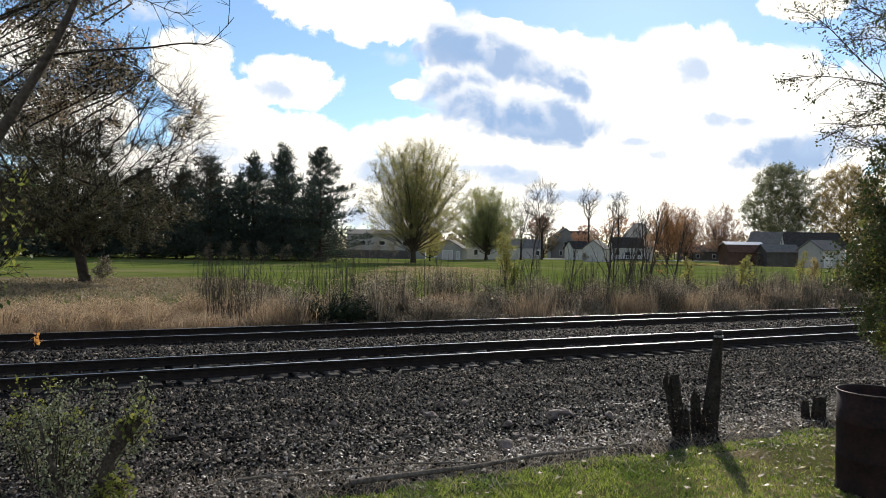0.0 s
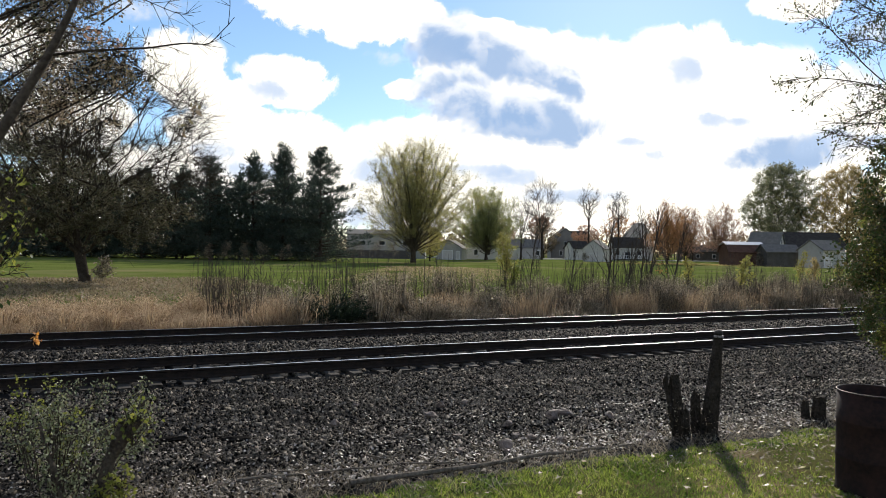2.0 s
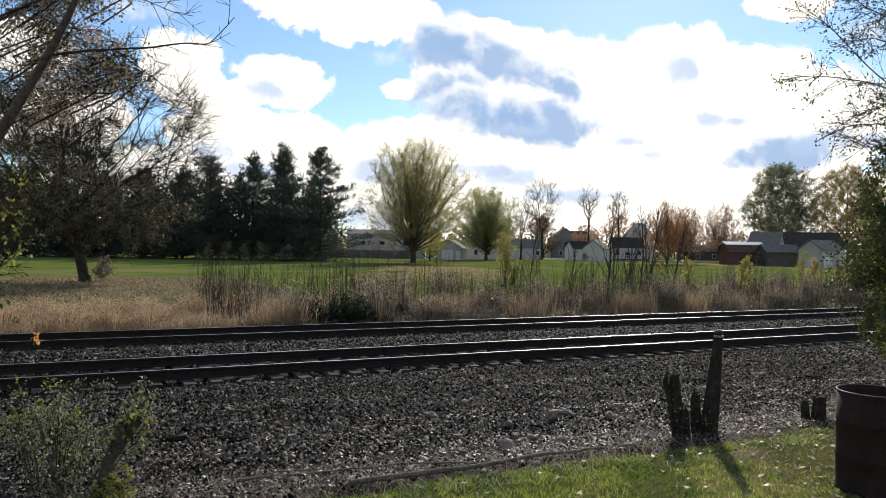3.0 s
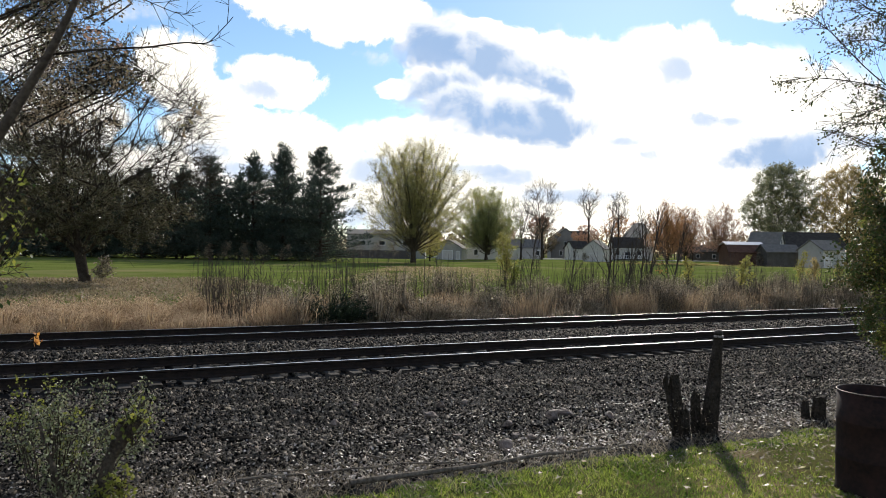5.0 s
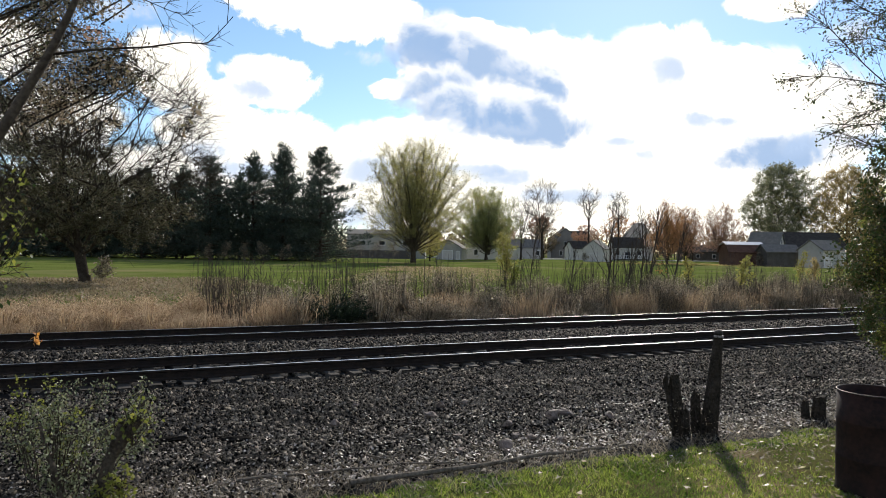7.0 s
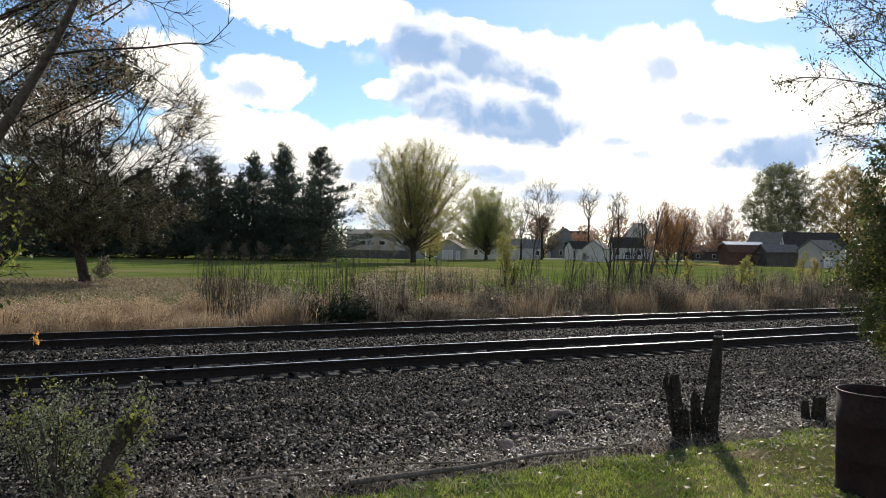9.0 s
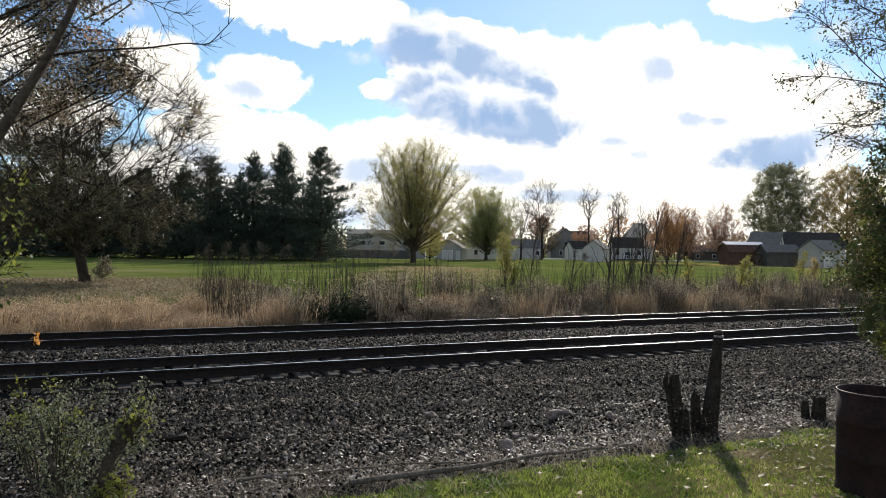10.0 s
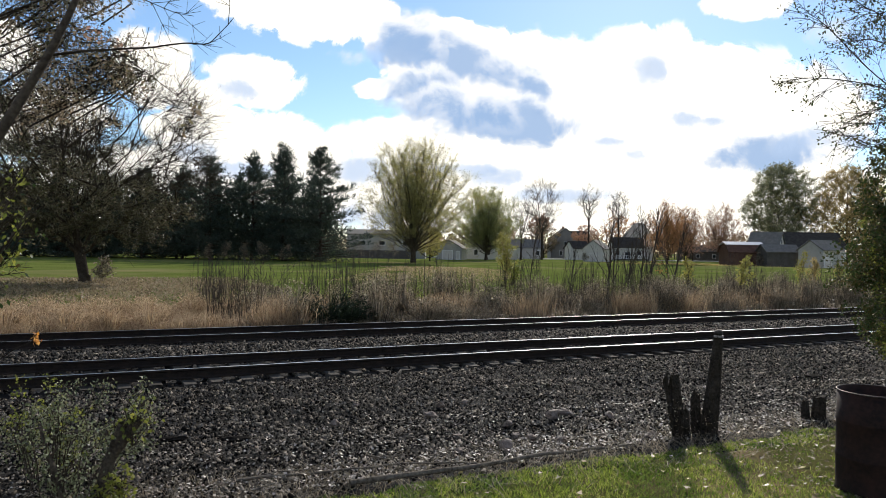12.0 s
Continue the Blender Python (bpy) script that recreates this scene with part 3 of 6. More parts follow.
def strip(name, a0, a1, n0, n1, sa, sn, mat, raise_, rough, label, category, ragged=0.0, seed=0):
    """A sheet of ground between two lines along the tracks, with small relief."""
    na, nn = int((a1 - a0) / sa) + 1, int((n1 - n0) / sn) + 1
    V, F = [], []
    for i in range(na):
        a = a0 + (a1 - a0) * i / (na - 1)
        for j in range(nn):
            t = j / (nn - 1)
            lo = n0 + ragged * noise.noise((a * 0.9, seed, 0))
            hi = n1 + ragged * noise.noise((a * 0.9, seed + 9, 0))
            n = lo + (hi - lo) * t
            edge = 0.0 if 0 < j < nn - 1 else -0.14
            V.append(at(a, n, lift(n) + raise_ + edge + relief(a, n) + rough * noise.noise((a * 1.3, n * 1.3, seed))))
    for i in range(na - 1):
        for j in range(nn - 1):
            b = i * nn + j
            F.append((b, b + nn, b + nn + 1, b + 1))
    me = bpy.data.meshes.new(name)
    me.from_pydata(V, [], F)
    return tagged(part(name, me, mat), label, category, "", "structure")


def make_strips():
    strip("track_bed", -45, 110, 5.3, 21.2, 0.5, 0.25, M["bed"], 0.0, 0.02, "grey crushed stone bed under the rails, darkened as shadow between stones", "ballast", 0.2, 2)
    strip("verge", -45, 110, 20.9, 29.5, 0.8, 0.5, M["verge"], 0.0, 0.08, "brown weedy soil verge beyond the rails", "verge", 0.6, 5)
    strip("yard", -30, 45, -35, 5.7, 0.6, 0.5, M["yard"], 0.0, 0.02, "green yard turf with fallen leaves and bare soil", "yard", 0.25, 8)


STONE_F = np.array([(0, 1, 5), (0, 5, 4), (1, 2, 5), (2, 3, 4), (2, 4, 5), (3, 0, 4)])
STONE_V = np.array([(1.1, -0.7, -0.6), (0.9, 0.9, -0.5), (-1.1, 0.6, -0.6), (-0.6, -1.0, -0.5), (-0.35, -0.25, 0.75), (0.4, 0.25, 0.8)], dtype=float)


def make_ballast():
    """Loose crushed stone, thickest where one sees it best."""
    rng = np.random.default_rng(11)
    A, N, S = [], [], []
    for a0, a1, n0, n1, per, size in ((-2.5, 16, 5.6, 9.2, 700, 0.0172), (-3.5, 16, 9.2, 12.55, 480, 0.0205), (16, 34, 5.9, 12.55, 150, 0.032), (-6, 24, 15.2, 17.3, 270, 0.026), (24, 45, 15.2, 17.3, 120, 0.034), (-6, 40, 12.5, 15.2, 60, 0.03), (-6, 40, 17.3, 21.3, 45, 0.03)):
        k = int((a1 - a0) * (n1 - n0) * per)
        A.append(rng.uniform(a0, a1, k))
        N.append(rng.uniform(n0, n1, k))
        S.append(rng.lognormal(0, 0.32, k) * size)
    A, N, S = np.concatenate(A), np.concatenate(N), np.concatenate(S)
    keep = (N > 6.6) | (rng.uniform(0, 1, len(N)) < (N - 5.3) / 1.3)
    A, N, S = A[keep], N[keep], S[keep]
    n = len(A)
    Z = np.array([lift(v) for v in N]) + np.array([relief(a, v) for a, v in zip(A, N)]) + rng.uniform(0.0, 0.035, n)
    C = A[:, None] * AX + N[:, None] * NX
    C[:, 2] = Z
    V = STONE_V[None] * rng.uniform(0.6, 1.0, (n, 1, 3)) * (0.65 + 0.45 * rng.uniform(0, 1, (n, 6, 1))) * S[:, None, None] * 1.15
    turn = rng.uniform(0, math.pi, n)
    q = np.stack([np.cos(turn), rng.normal(0, 0.2, n), rng.normal(0, 0.2, n), np.sin(turn)], 1)
    q /= np.linalg.norm(q, axis=1)[:, None]
    w, x, y, z = q.T
    R = np.stack([np.stack([1 - 2 * (y * y + z * z), 2 * (x * y - z * w), 2 * (x * z + y * w)], 1), np.stack([2 * (x * y + z * w), 1 - 2 * (x * x + z * z), 2 * (y * z - x * w)], 1), np.stack([2 * (x * z - y * w), 2 * (y * z + x * w), 1 - 2 * (x * x + y * y)], 1)], 1)
    V = np.einsum("nij,nkj->nki", R, V) + C[:, None, :]
    F = (np.arange(n) * 6)[:, None, None] + STONE_F[None]
    tagged(part("ballast_stones", fast("ballast_stones", V.reshape(-1, 3), F.reshape(-1, 3)), M["stone"]), "loose dark grey angular crushed stones along the track", "ballast", "", "stuff")


def rail_mesh(a0, a1):
    """A rail's section, drawn out along its length: foot, web, head; its worn top is bright."""
    half = [(0.075, 0.0), (0.075, 0.012), (0.02, 0.03), (0.009, 0.045), (0.009, 0.12), (0.034, 0.135), (0.037, 0.142), (0.037, 0.160), (0.030, 0.170)]
    ring = half + [(-x, z) for x, z in reversed(half)]
    k, steps = len(ring), 40
    V, F, mats = [], [], []
    for i in range(steps + 1):
        a = a0 + (a1 - a0) * i / steps
        V += [(a, x, z) for x, z in ring]
    for i in range(steps):
        for j in range(k):
            jn = (j + 1) % k
            F.append((i * k + j, (i + 1) * k + j, (i + 1) * k + jn, i * k + jn))
            mats.append(1 if j in (8,) or {j, jn} == {8, 9} else 0)
    me = bpy.data.meshes.new("rail")
    me.from_pydata(V, [], F)
    me.materials.append(M["rust"])
    me.materials.append(M["steel"])
    me.polygons.foreach_set("material_index", mats)
    return me


def make_tracks():
    rng = random.Random(5)
    rail = rail_mesh(-45, 110)
    kinds = []
    for i in range(5):
        bm = bmesh.new()
        box(bm, -0.11, -1.2, -0.17, 0.11, 1.2, 0.0, 0.012)
        for v in bm.verts:
            v.co += Vector((rng.uniform(-0.008, 0.008), rng.uniform(-0.03, 0.03), rng.uniform(-0.008, 0.006)))
        me = bpy.data.meshes.new("sleeper")
        bm.to_mesh(me)
        bm.free()
        me.materials.append(M["sleeper"])
        kinds.append(me)
    plate = boxed(-0.09, -0.17, 0.0, 0.09, 0.17, 0.015, 0.003)
    pm = bpy.data.meshes.new("tie_plate")
    plate.to_mesh(pm)
    plate.free()
    pm.materials.append(M["rust"])
    for n_near, label in ((13.087, "railway track with dark rusted rails, bright worn tops and weathered sleepers"), (17.957, "farther railway track with rusted rails beside the brown weeds")):
        mid = n_near + 0.7525
        root = empty("railway_track", Matrix.Translation(at(0, mid, 0.0)) @ Matrix.Rotation(YAW, 4, "Z"), label, "railway track", "parallel railway tracks")
        for s in (-0.7525, 0.7525):
            ob = part("rail", rail, None, root, "rusted steel rail with shiny worn top")
            ob.location = (0, s, 0.0)
        for k in range(-80, 200):
            a = -0.176 + 0.4995 * k
            ob = part("sleeper", kinds[rng.randrange(5)], None, root)
            ob.location = (a + rng.uniform(-0.03, 0.03), rng.uniform(-0.05, 0.05), -0.008 + rng.uniform(-0.01, 0.004))
            ob.rotation_euler = (rng.uniform(-0.006, 0.006), 0, rng.uniform(-0.025, 0.025))


# ---- clouds: far banks that drift ----
def cloud_material(name, lit, shade, shade_from, shade_to, edge, big, opacity=1.0, amp=2.6):
    m = bpy.data.materials.new(name)
    m.use_nodes = True
    n, l = m.node_tree.nodes, m.node_tree.links
    n.remove(n["Principled BSDF"])
    uv = n.new("ShaderNodeUVMap")
    co = n.new("ShaderNodeTexCoord")
    info = n.new("ShaderNodeObjectInfo")

    def op(kind, a, b=None, c=None):
        x = n.new("ShaderNodeMath")
        x.operation = kind
        for i, v in enumerate((a, b, c)):
            if v is None:
                continue
            if isinstance(v, (int, float)):
                x.inputs[i].default_value = v
            else:
                l.new(v, x.inputs[i])
        return x.outputs[0]

    def smooth(v, lo, hi):
        x = n.new("ShaderNodeMapRange")
        x.interpolation_type = "SMOOTHSTEP"
        x.inputs["From Min"].default_value = lo
        x.inputs["From Max"].default_value = hi
        l.new(v, x.inputs["Value"])
        return x.outputs["Result"]

    cen = n.new("ShaderNodeVectorMath")
    cen.operation = "MULTIPLY_ADD"
    cen.inputs[1].default_value = (2, 2, 0)
    cen.inputs[2].default_value = (-1, -1, 0)
    l.new(uv.outputs["UV"], cen.inputs[0])
    size = n.new("ShaderNodeVectorMath")
    size.operation = "LENGTH"
    l.new(cen.outputs["Vector"], size.inputs[0])
    sep = n.new("ShaderNodeSeparateXYZ")
    l.new(cen.outputs["Vector"], sep.inputs[0])
    off = n.new("ShaderNodeVectorMath")
    off.operation = "MULTIPLY_ADD"
    off.inputs[1].default_value = (9000, 5000, 7000)
    l.new(info.outputs["Random"], off.inputs[0])
    l.new(co.outputs["Object"], off.inputs[2])
    tex = n.new("ShaderNodeTexNoise")
    tex.inputs["Scale"].default_value = big
    tex.inputs["Detail"].default_value = 12
    tex.inputs["Roughness"].default_value = 0.63
    tex.inputs["Distortion"].default_value = 0.35
    l.new(off.outputs["Vector"], tex.inputs["Vector"])
    r2 = op("MULTIPLY", size.outputs["Value"], size.outputs["Value"])
    dens = op("ADD", op("SUBTRACT", 0.6, r2), op("MULTIPLY", op("SUBTRACT", tex.outputs["Fac"], 0.5), amp))
    rim = smooth(op("SUBTRACT", 0.96, size.outputs["Value"]), 0.0, 0.3)
    alpha = op("MULTIPLY", op("MULTIPLY", smooth(dens, 0.0, edge), rim), opacity)
    dark = smooth(op("SUBTRACT", dens, op("MULTIPLY", sep.outputs["Y"], 0.45)), shade_from, shade_to)
    col = n.new("ShaderNodeMix")
    col.data_type = "RGBA"
    col.inputs["A"].default_value = (*lit, 1)
    col.inputs["B"].default_value = (*shade, 1)
    l.new(dark, col.inputs["Factor"])
    em = n.new("ShaderNodeEmission")
    l.new(col.outputs["Result"], em.inputs["Color"])
    tr = n.new("ShaderNodeBsdfTransparent")
    mix = n.new("ShaderNodeMixShader")
    l.new(alpha, mix.inputs["Fac"])
    l.new(tr.outputs[0], mix.inputs[1])
    l.new(em.outputs[0], mix.inputs[2])
    l.new(mix.outputs[0], n["Material Output"].inputs["Surface"])
    return m


M["cloud"] = cloud_material("sunlit_cloud", (1.30, 1.24, 1.13), (0.82, 0.86, 0.97), 0.75, 1.3, 0.22, 0.0050, 1.0, 1.7)
M["cloud_grey"] = cloud_material("grey_cloud", (1.10, 1.10, 1.12), (0.37, 0.53, 0.80), 0.0, 0.6, 0.45, 0.0062, 0.93, 1.7)
M["cloud_pale"] = cloud_material("pale_grey_cloud", (1.05, 1.06, 1.08), (0.54, 0.68, 0.92), 0.0, 0.55, 0.7, 0.0070, 0.8, 1.9)
M["cloud_thin"] = cloud_material("thin_cloud", (1.0, 1.0, 1.02), (0.85, 0.90, 1.0), 0.9, 2.0, 0.9, 0.0085, 0.8, 2.4)

CLOUDS = []


def cloud(u, v, half_w, half_h, tilt, mat, drift, dist, label):
    """A bank of cloud, bellied towards the viewer. u, v: how far right and up it lies for each metre of distance, as are its half width and height; drift in metres per second."""
    x, z, w, h = dist * u, EYE[2] + dist * v, dist * half_w, dist * half_h
    V, F, U = [], [], []
    nx, nz = 13, 7
    for j in range(nz):
        for i in range(nx):
            s, t = i / (nx - 1) * 2 - 1, j / (nz - 1) * 2 - 1
            fs, ft = s * math.sqrt(1 - t * t / 2), t * math.sqrt(1 - s * s / 2)
            V.append((fs * w, -0.12 * min(w, h) * (1 - s * s) * (1 - t * t), ft * h))
    for j in range(nz - 1):
        for i in range(nx - 1):
            b = j * nx + i
            F.append((b, b + 1, b + nx + 1, b + nx))
    me = bpy.data.meshes.new("cloud")
    me.from_pydata(V, [], F)
    uv = me.uv_layers.new(name="UVMap")
    for loop in me.loops:
        p = me.vertices[loop.vertex_index].co
        uv.data[loop.index].uv = (0.5 + 0.5 * p.x / w, 0.5 + 0.5 * p.z / h)
    me.materials.append(M[mat])
    ob = tagged(new("cloud", me), label, "cloud", "drifting clouds", "structure")
    ob.matrix_world = pose(x, dist, z, 0, tilt, 0)
    CLOUDS.append((ob, x, dist, z, tilt, drift))


def make_clouds():
    W, G, P, T = "cloud", "cloud_grey", "cloud_pale", "cloud_thin"
    labels = {W: "sunlit white cumulus cloud with a soft ragged edge", G: "blue-grey shaded cumulus cloud with bright edges", P: "pale blue-grey cloud patch", T: "thin torn white cloud wisps"}
    rows = [
        (-0.1194, 0.3394, 0.1912, 0.0725, 9, W, 4145),
        (-0.1949, 0.3541, 0.1107, 0.0553, 0, W, 4090),
        (-0.0360, 0.3281, 0.0755, 0.0423, 14, W, 4035),
        (-0.3478, 0.2439, 0.0986, 0.0704, 32, W, 3980),
        (-0.2128, 0.2318, 0.0986, 0.0483, 8, W, 3925),
        (-0.2878, 0.2132, 0.0855, 0.0322, 0, W, 3870),
        (-0.2431, 0.1394, 0.2013, 0.0704, 0, W, 3815),
        (-0.2990, 0.1702, 0.1157, 0.0503, 0, W, 3760),
        (-0.1471, 0.0830, 0.2616, 0.0624, 0, W, 3705),
        (-0.0495, 0.2233, 0.0423, 0.0201, 0, W, 3650),
        (-0.3849, 0.0833, 0.3019, 0.0805, 0, W, 3595),
        (0.0274, 0.0739, 0.3623, 0.0855, 0, W, 3540),
        (0.3760, 0.0794, 0.4227, 0.1006, 0, W, 3485),
        (0.2871, 0.1889, 0.3422, 0.1308, 0, W, 3430),
        (0.2146, 0.2654, 0.1711, 0.0553, 6, W, 3375),
        (0.3509, 0.2676, 0.1258, 0.0745, 0, W, 3320),
        (0.0912, 0.3000, 0.1308, 0.0362, 6, W, 3265),
        (0.4851, 0.1960, 0.2315, 0.1157, 0, W, 3210),
        (0.0405, 0.2484, 0.1107, 0.0805, 0, W, 3155),
        (0.4447, 0.2469, 0.1409, 0.0624, 0, W, 3100),
        (-0.0055, 0.1487, 0.1510, 0.0553, 0, W, 3045),
        (0.1374, 0.1311, 0.2315, 0.0906, 0, W, 2990),
        (0.1597, 0.2265, 0.2013, 0.1107, 0, W, 2935),
        (0.5025, 0.3524, 0.0906, 0.0342, 0, W, 2880),
        (0.5874, 0.2412, 0.0941, 0.0495, 0, T, 2576),
        (-0.0771, 0.2672, 0.0416, 0.0198, 10, T, 2575),
        (-0.4046, 0.3326, 0.0941, 0.0277, 0, T, 2572),
        (0.6101, 0.3129, 0.0594, 0.0297, 0, T, 2571),
        (0.0877, 0.2730, 0.1701, 0.0644, 22, G, 2548),
        (0.0082, 0.2844, 0.0832, 0.0527, 6, G, 2536),
        (0.1555, 0.2423, 0.0883, 0.0381, 26, G, 2524),
        (0.0211, 0.2196, 0.0933, 0.0615, -4, G, 2512),
        (0.1326, 0.1881, 0.1701, 0.0527, 8, G, 2500),
        (0.0651, 0.1934, 0.1197, 0.0585, 5, G, 2488),
        (0.3478, 0.2580, 0.0429, 0.0395, 18, P, 2476),
        (0.3822, 0.1888, 0.0405, 0.0211, 0, P, 2464),
        (0.4820, 0.1444, 0.1411, 0.0439, -3, G, 2452),
        (0.5411, 0.1612, 0.0788, 0.0351, -8, P, 2440),
        (0.2998, 0.1400, 0.0315, 0.0155, 0, P, 2428),
        (0.0943, 0.1035, 0.0743, 0.0254, 0, P, 2416),
        (0.4219, 0.1871, 0.0338, 0.0141, 0, P, 2404),
        (-0.3144, 0.1383, 0.0675, 0.0351, 0, P, 2392),
        (-0.1069, 0.0440, 0.1013, 0.0422, 0, P, 2380),
        (-0.2444, 0.2202, 0.0563, 0.0254, 6, P, 2368),
        (0.2096, 0.0807, 0.0675, 0.0198, 0, P, 2356),
        (-0.0921, 0.1116, 0.0642, 0.0364, 0, P, 2300),
        (0.0585, 0.1140, 0.0856, 0.0171, 0, P, 2320),
        (0.1620, 0.0800, 0.0963, 0.0214, 0, P, 2330),
        (0.2638, 0.1569, 0.0428, 0.0128, 0, P, 2340),
        (-0.2743, 0.1088, 0.0963, 0.0235, 0, P, 2350),
        (0.6124, 0.1623, 0.0535, 0.0214, 0, P, 2360),
        (-0.5368, 0.1720, 0.1510, 0.0755, 0, W, 4250),
        (-0.5780, 0.2704, 0.1107, 0.0604, 0, W, 4300),
    ]
    for u, v, hw, hh, tilt, mat, dist in rows:
        cloud(u, v, hw, hh, tilt, mat, dist * v * 0.0192, dist, labels[mat])


def make_fill_clouds():
    """Unseen glowing clouds added as fill light; they continue the broken cover beside, above and behind the viewer."""
    rng = np.random.default_rng(88)
    for ring, (el, count, half) in enumerate(((8, 10, 0.24), (30, 8, 0.22), (56, 5, 0.20))):
        for k in range(count):
            az = 360.0 * (k + 0.5 * (ring % 2) + rng.uniform(-0.2, 0.2)) / count
            if min(az, 360 - az) < 48 and el < 60:
                continue
            d = 3600
            eye = Vector((math.sin(radians(az)) * math.cos(radians(el)), math.cos(radians(az)) * math.cos(radians(el)), math.sin(radians(el)))) * d
            cloud(0, 0, half * rng.uniform(0.9, 1.25), half * rng.uniform(0.6, 0.85), 0, "cloud", 0.0, d, "sunlit white cumulus cloud with a soft ragged edge")
            ob = CLOUDS.pop()[0]
            ob.matrix_world = Matrix.Translation(eye) @ Matrix.Rotation(radians(-az), 4, "Z") @ Matrix.Rotation(radians(el), 4, "X")


# ---- buildings ----
def gable_body(w, d, h, r, gambrel=False):
    """A closed block with gable ends; the ridge runs along x."""
    prof = [(-d / 2, -0.3), (d / 2, -0.3), (d / 2, h), (0, h + r), (-d / 2, h)]
    if gambrel:
        prof = [(-d / 2, -0.3), (d / 2, -0.3), (d / 2, h), (d * 0.32, h + r * 0.68), (0, h + r), (-d * 0.32, h + r * 0.68), (-d / 2, h)]
    bm = bmesh.new()
    a = [bm.verts.new((-w / 2, y, z)) for y, z in prof]
    b = [bm.verts.new((w / 2, y, z)) for y, z in prof]
    bm.faces.new(a)
    bm.faces.new(list(reversed(b)))
    for i in range(len(prof)):
        j = (i + 1) % len(prof)
        bm.faces.new((a[j], a[i], b[i], b[j]))
    bmesh.ops.recalc_face_normals(bm, faces=bm.faces)
    return bm


def roof_slab(w, y0, z0, y1, z1, thick=0.16, over=0.35):
    bm = bmesh.new()
    dy, dz = y1 - y0, z1 - z0
    k = math.hypot(dy, dz)
    ny, nz = -dz / k, dy / k
    if nz < 0:
        ny, nz = -ny, -nz
    x = w / 2 + over
    vs = [bm.verts.new((sx, yy + ny * t, zz + nz * t)) for sx in (-x, x) for (yy, zz) in ((y0, z0), (y1, z1)) for t in (0.01, thick)]
    for f in ((0, 1, 3, 2), (4, 6, 7, 5), (0, 4, 5, 1), (2, 3, 7, 6), (1, 5, 7, 3), (0, 2, 6, 4)):
        bm.faces.new([vs[i] for i in f])
    bmesh.ops.recalc_face_normals(bm, faces=bm.faces)
    return bm


def window(root, x, y, z, w, h, face, wall_door=False):
    """A framed window or door on a wall; face: -1 for the wall at low y, or 'l'/'r' for a gable end."""
    if face == "l" or face == "r":
        s = -1 if face == "l" else 1
        fr = boxed(x - 0.05 * (s < 0), y - w / 2, z, x + 0.05 * (s > 0) + 0.0, y + w / 2, z + h)
        pn = boxed(x + s * 0.05, y - w / 2 + 0.1, z + 0.1, x + s * 0.07, y + w / 2 - 0.1, z + h - 0.1)
    else:
        fr = boxed(x - w / 2, y - 0.05, z, x + w / 2, y, z + h)
        pn = boxed(x - w / 2 + 0.1, y - 0.07, z + 0.1, x + w / 2 - 0.1, y - 0.05, z + h - 0.1)
    f = part("door" if wall_door else "window", fr, M["trim"], root)
    part("panel" if wall_door else "pane", pn, M["white"] if wall_door else M["glass"], f)


def house(name, label, x, y, w, d, h, r, wall, roof, turn=0.0, holes=(), gambrel=False, over=0.35, category="house", chimney=None):
    root = empty(name, pose(x, y, 0.0, 0, 0, turn), label, category)
    part("wall", gable_body(w, d, h, r, gambrel), M[wall], root)
    if gambrel:
        segs = ((-d / 2 - 0.2, h - 0.25, -d * 0.32, h + r * 0.68), (-d * 0.32, h + r * 0.68, 0, h + r), (d / 2 + 0.2, h - 0.25, d * 0.32, h + r * 0.68), (d * 0.32, h + r * 0.68, 0, h + r))
    else:
        sl = r / (d / 2)
        segs = ((-d / 2 - over, h - over * sl, 0, h + r), (d / 2 + over, h - over * sl, 0, h + r))
    for i, s in enumerate(segs):
        # Lower gambrel slopes take the wall colour, which stands in for their shade.
        part("roof", roof_slab(w, *s), M[wall if gambrel and i in (0, 2) else roof], root)
    for hole in holes:
        face, u, z, ww, hh = hole[:5]
        door = len(hole) > 5
        if face == "f":
            window(root, u, -d / 2, z, ww, hh, -1, door)
        else:
            window(root, (-w / 2 if face == "l" else w / 2), u, z, ww, hh, face, door)
    if chimney:
        bm = boxed(chimney - 0.35, -0.35, h + r * 0.6, chimney + 0.35, 0.35, h + r + 0.9)
        part("chimney", bm, M["brown"], root)
    return root


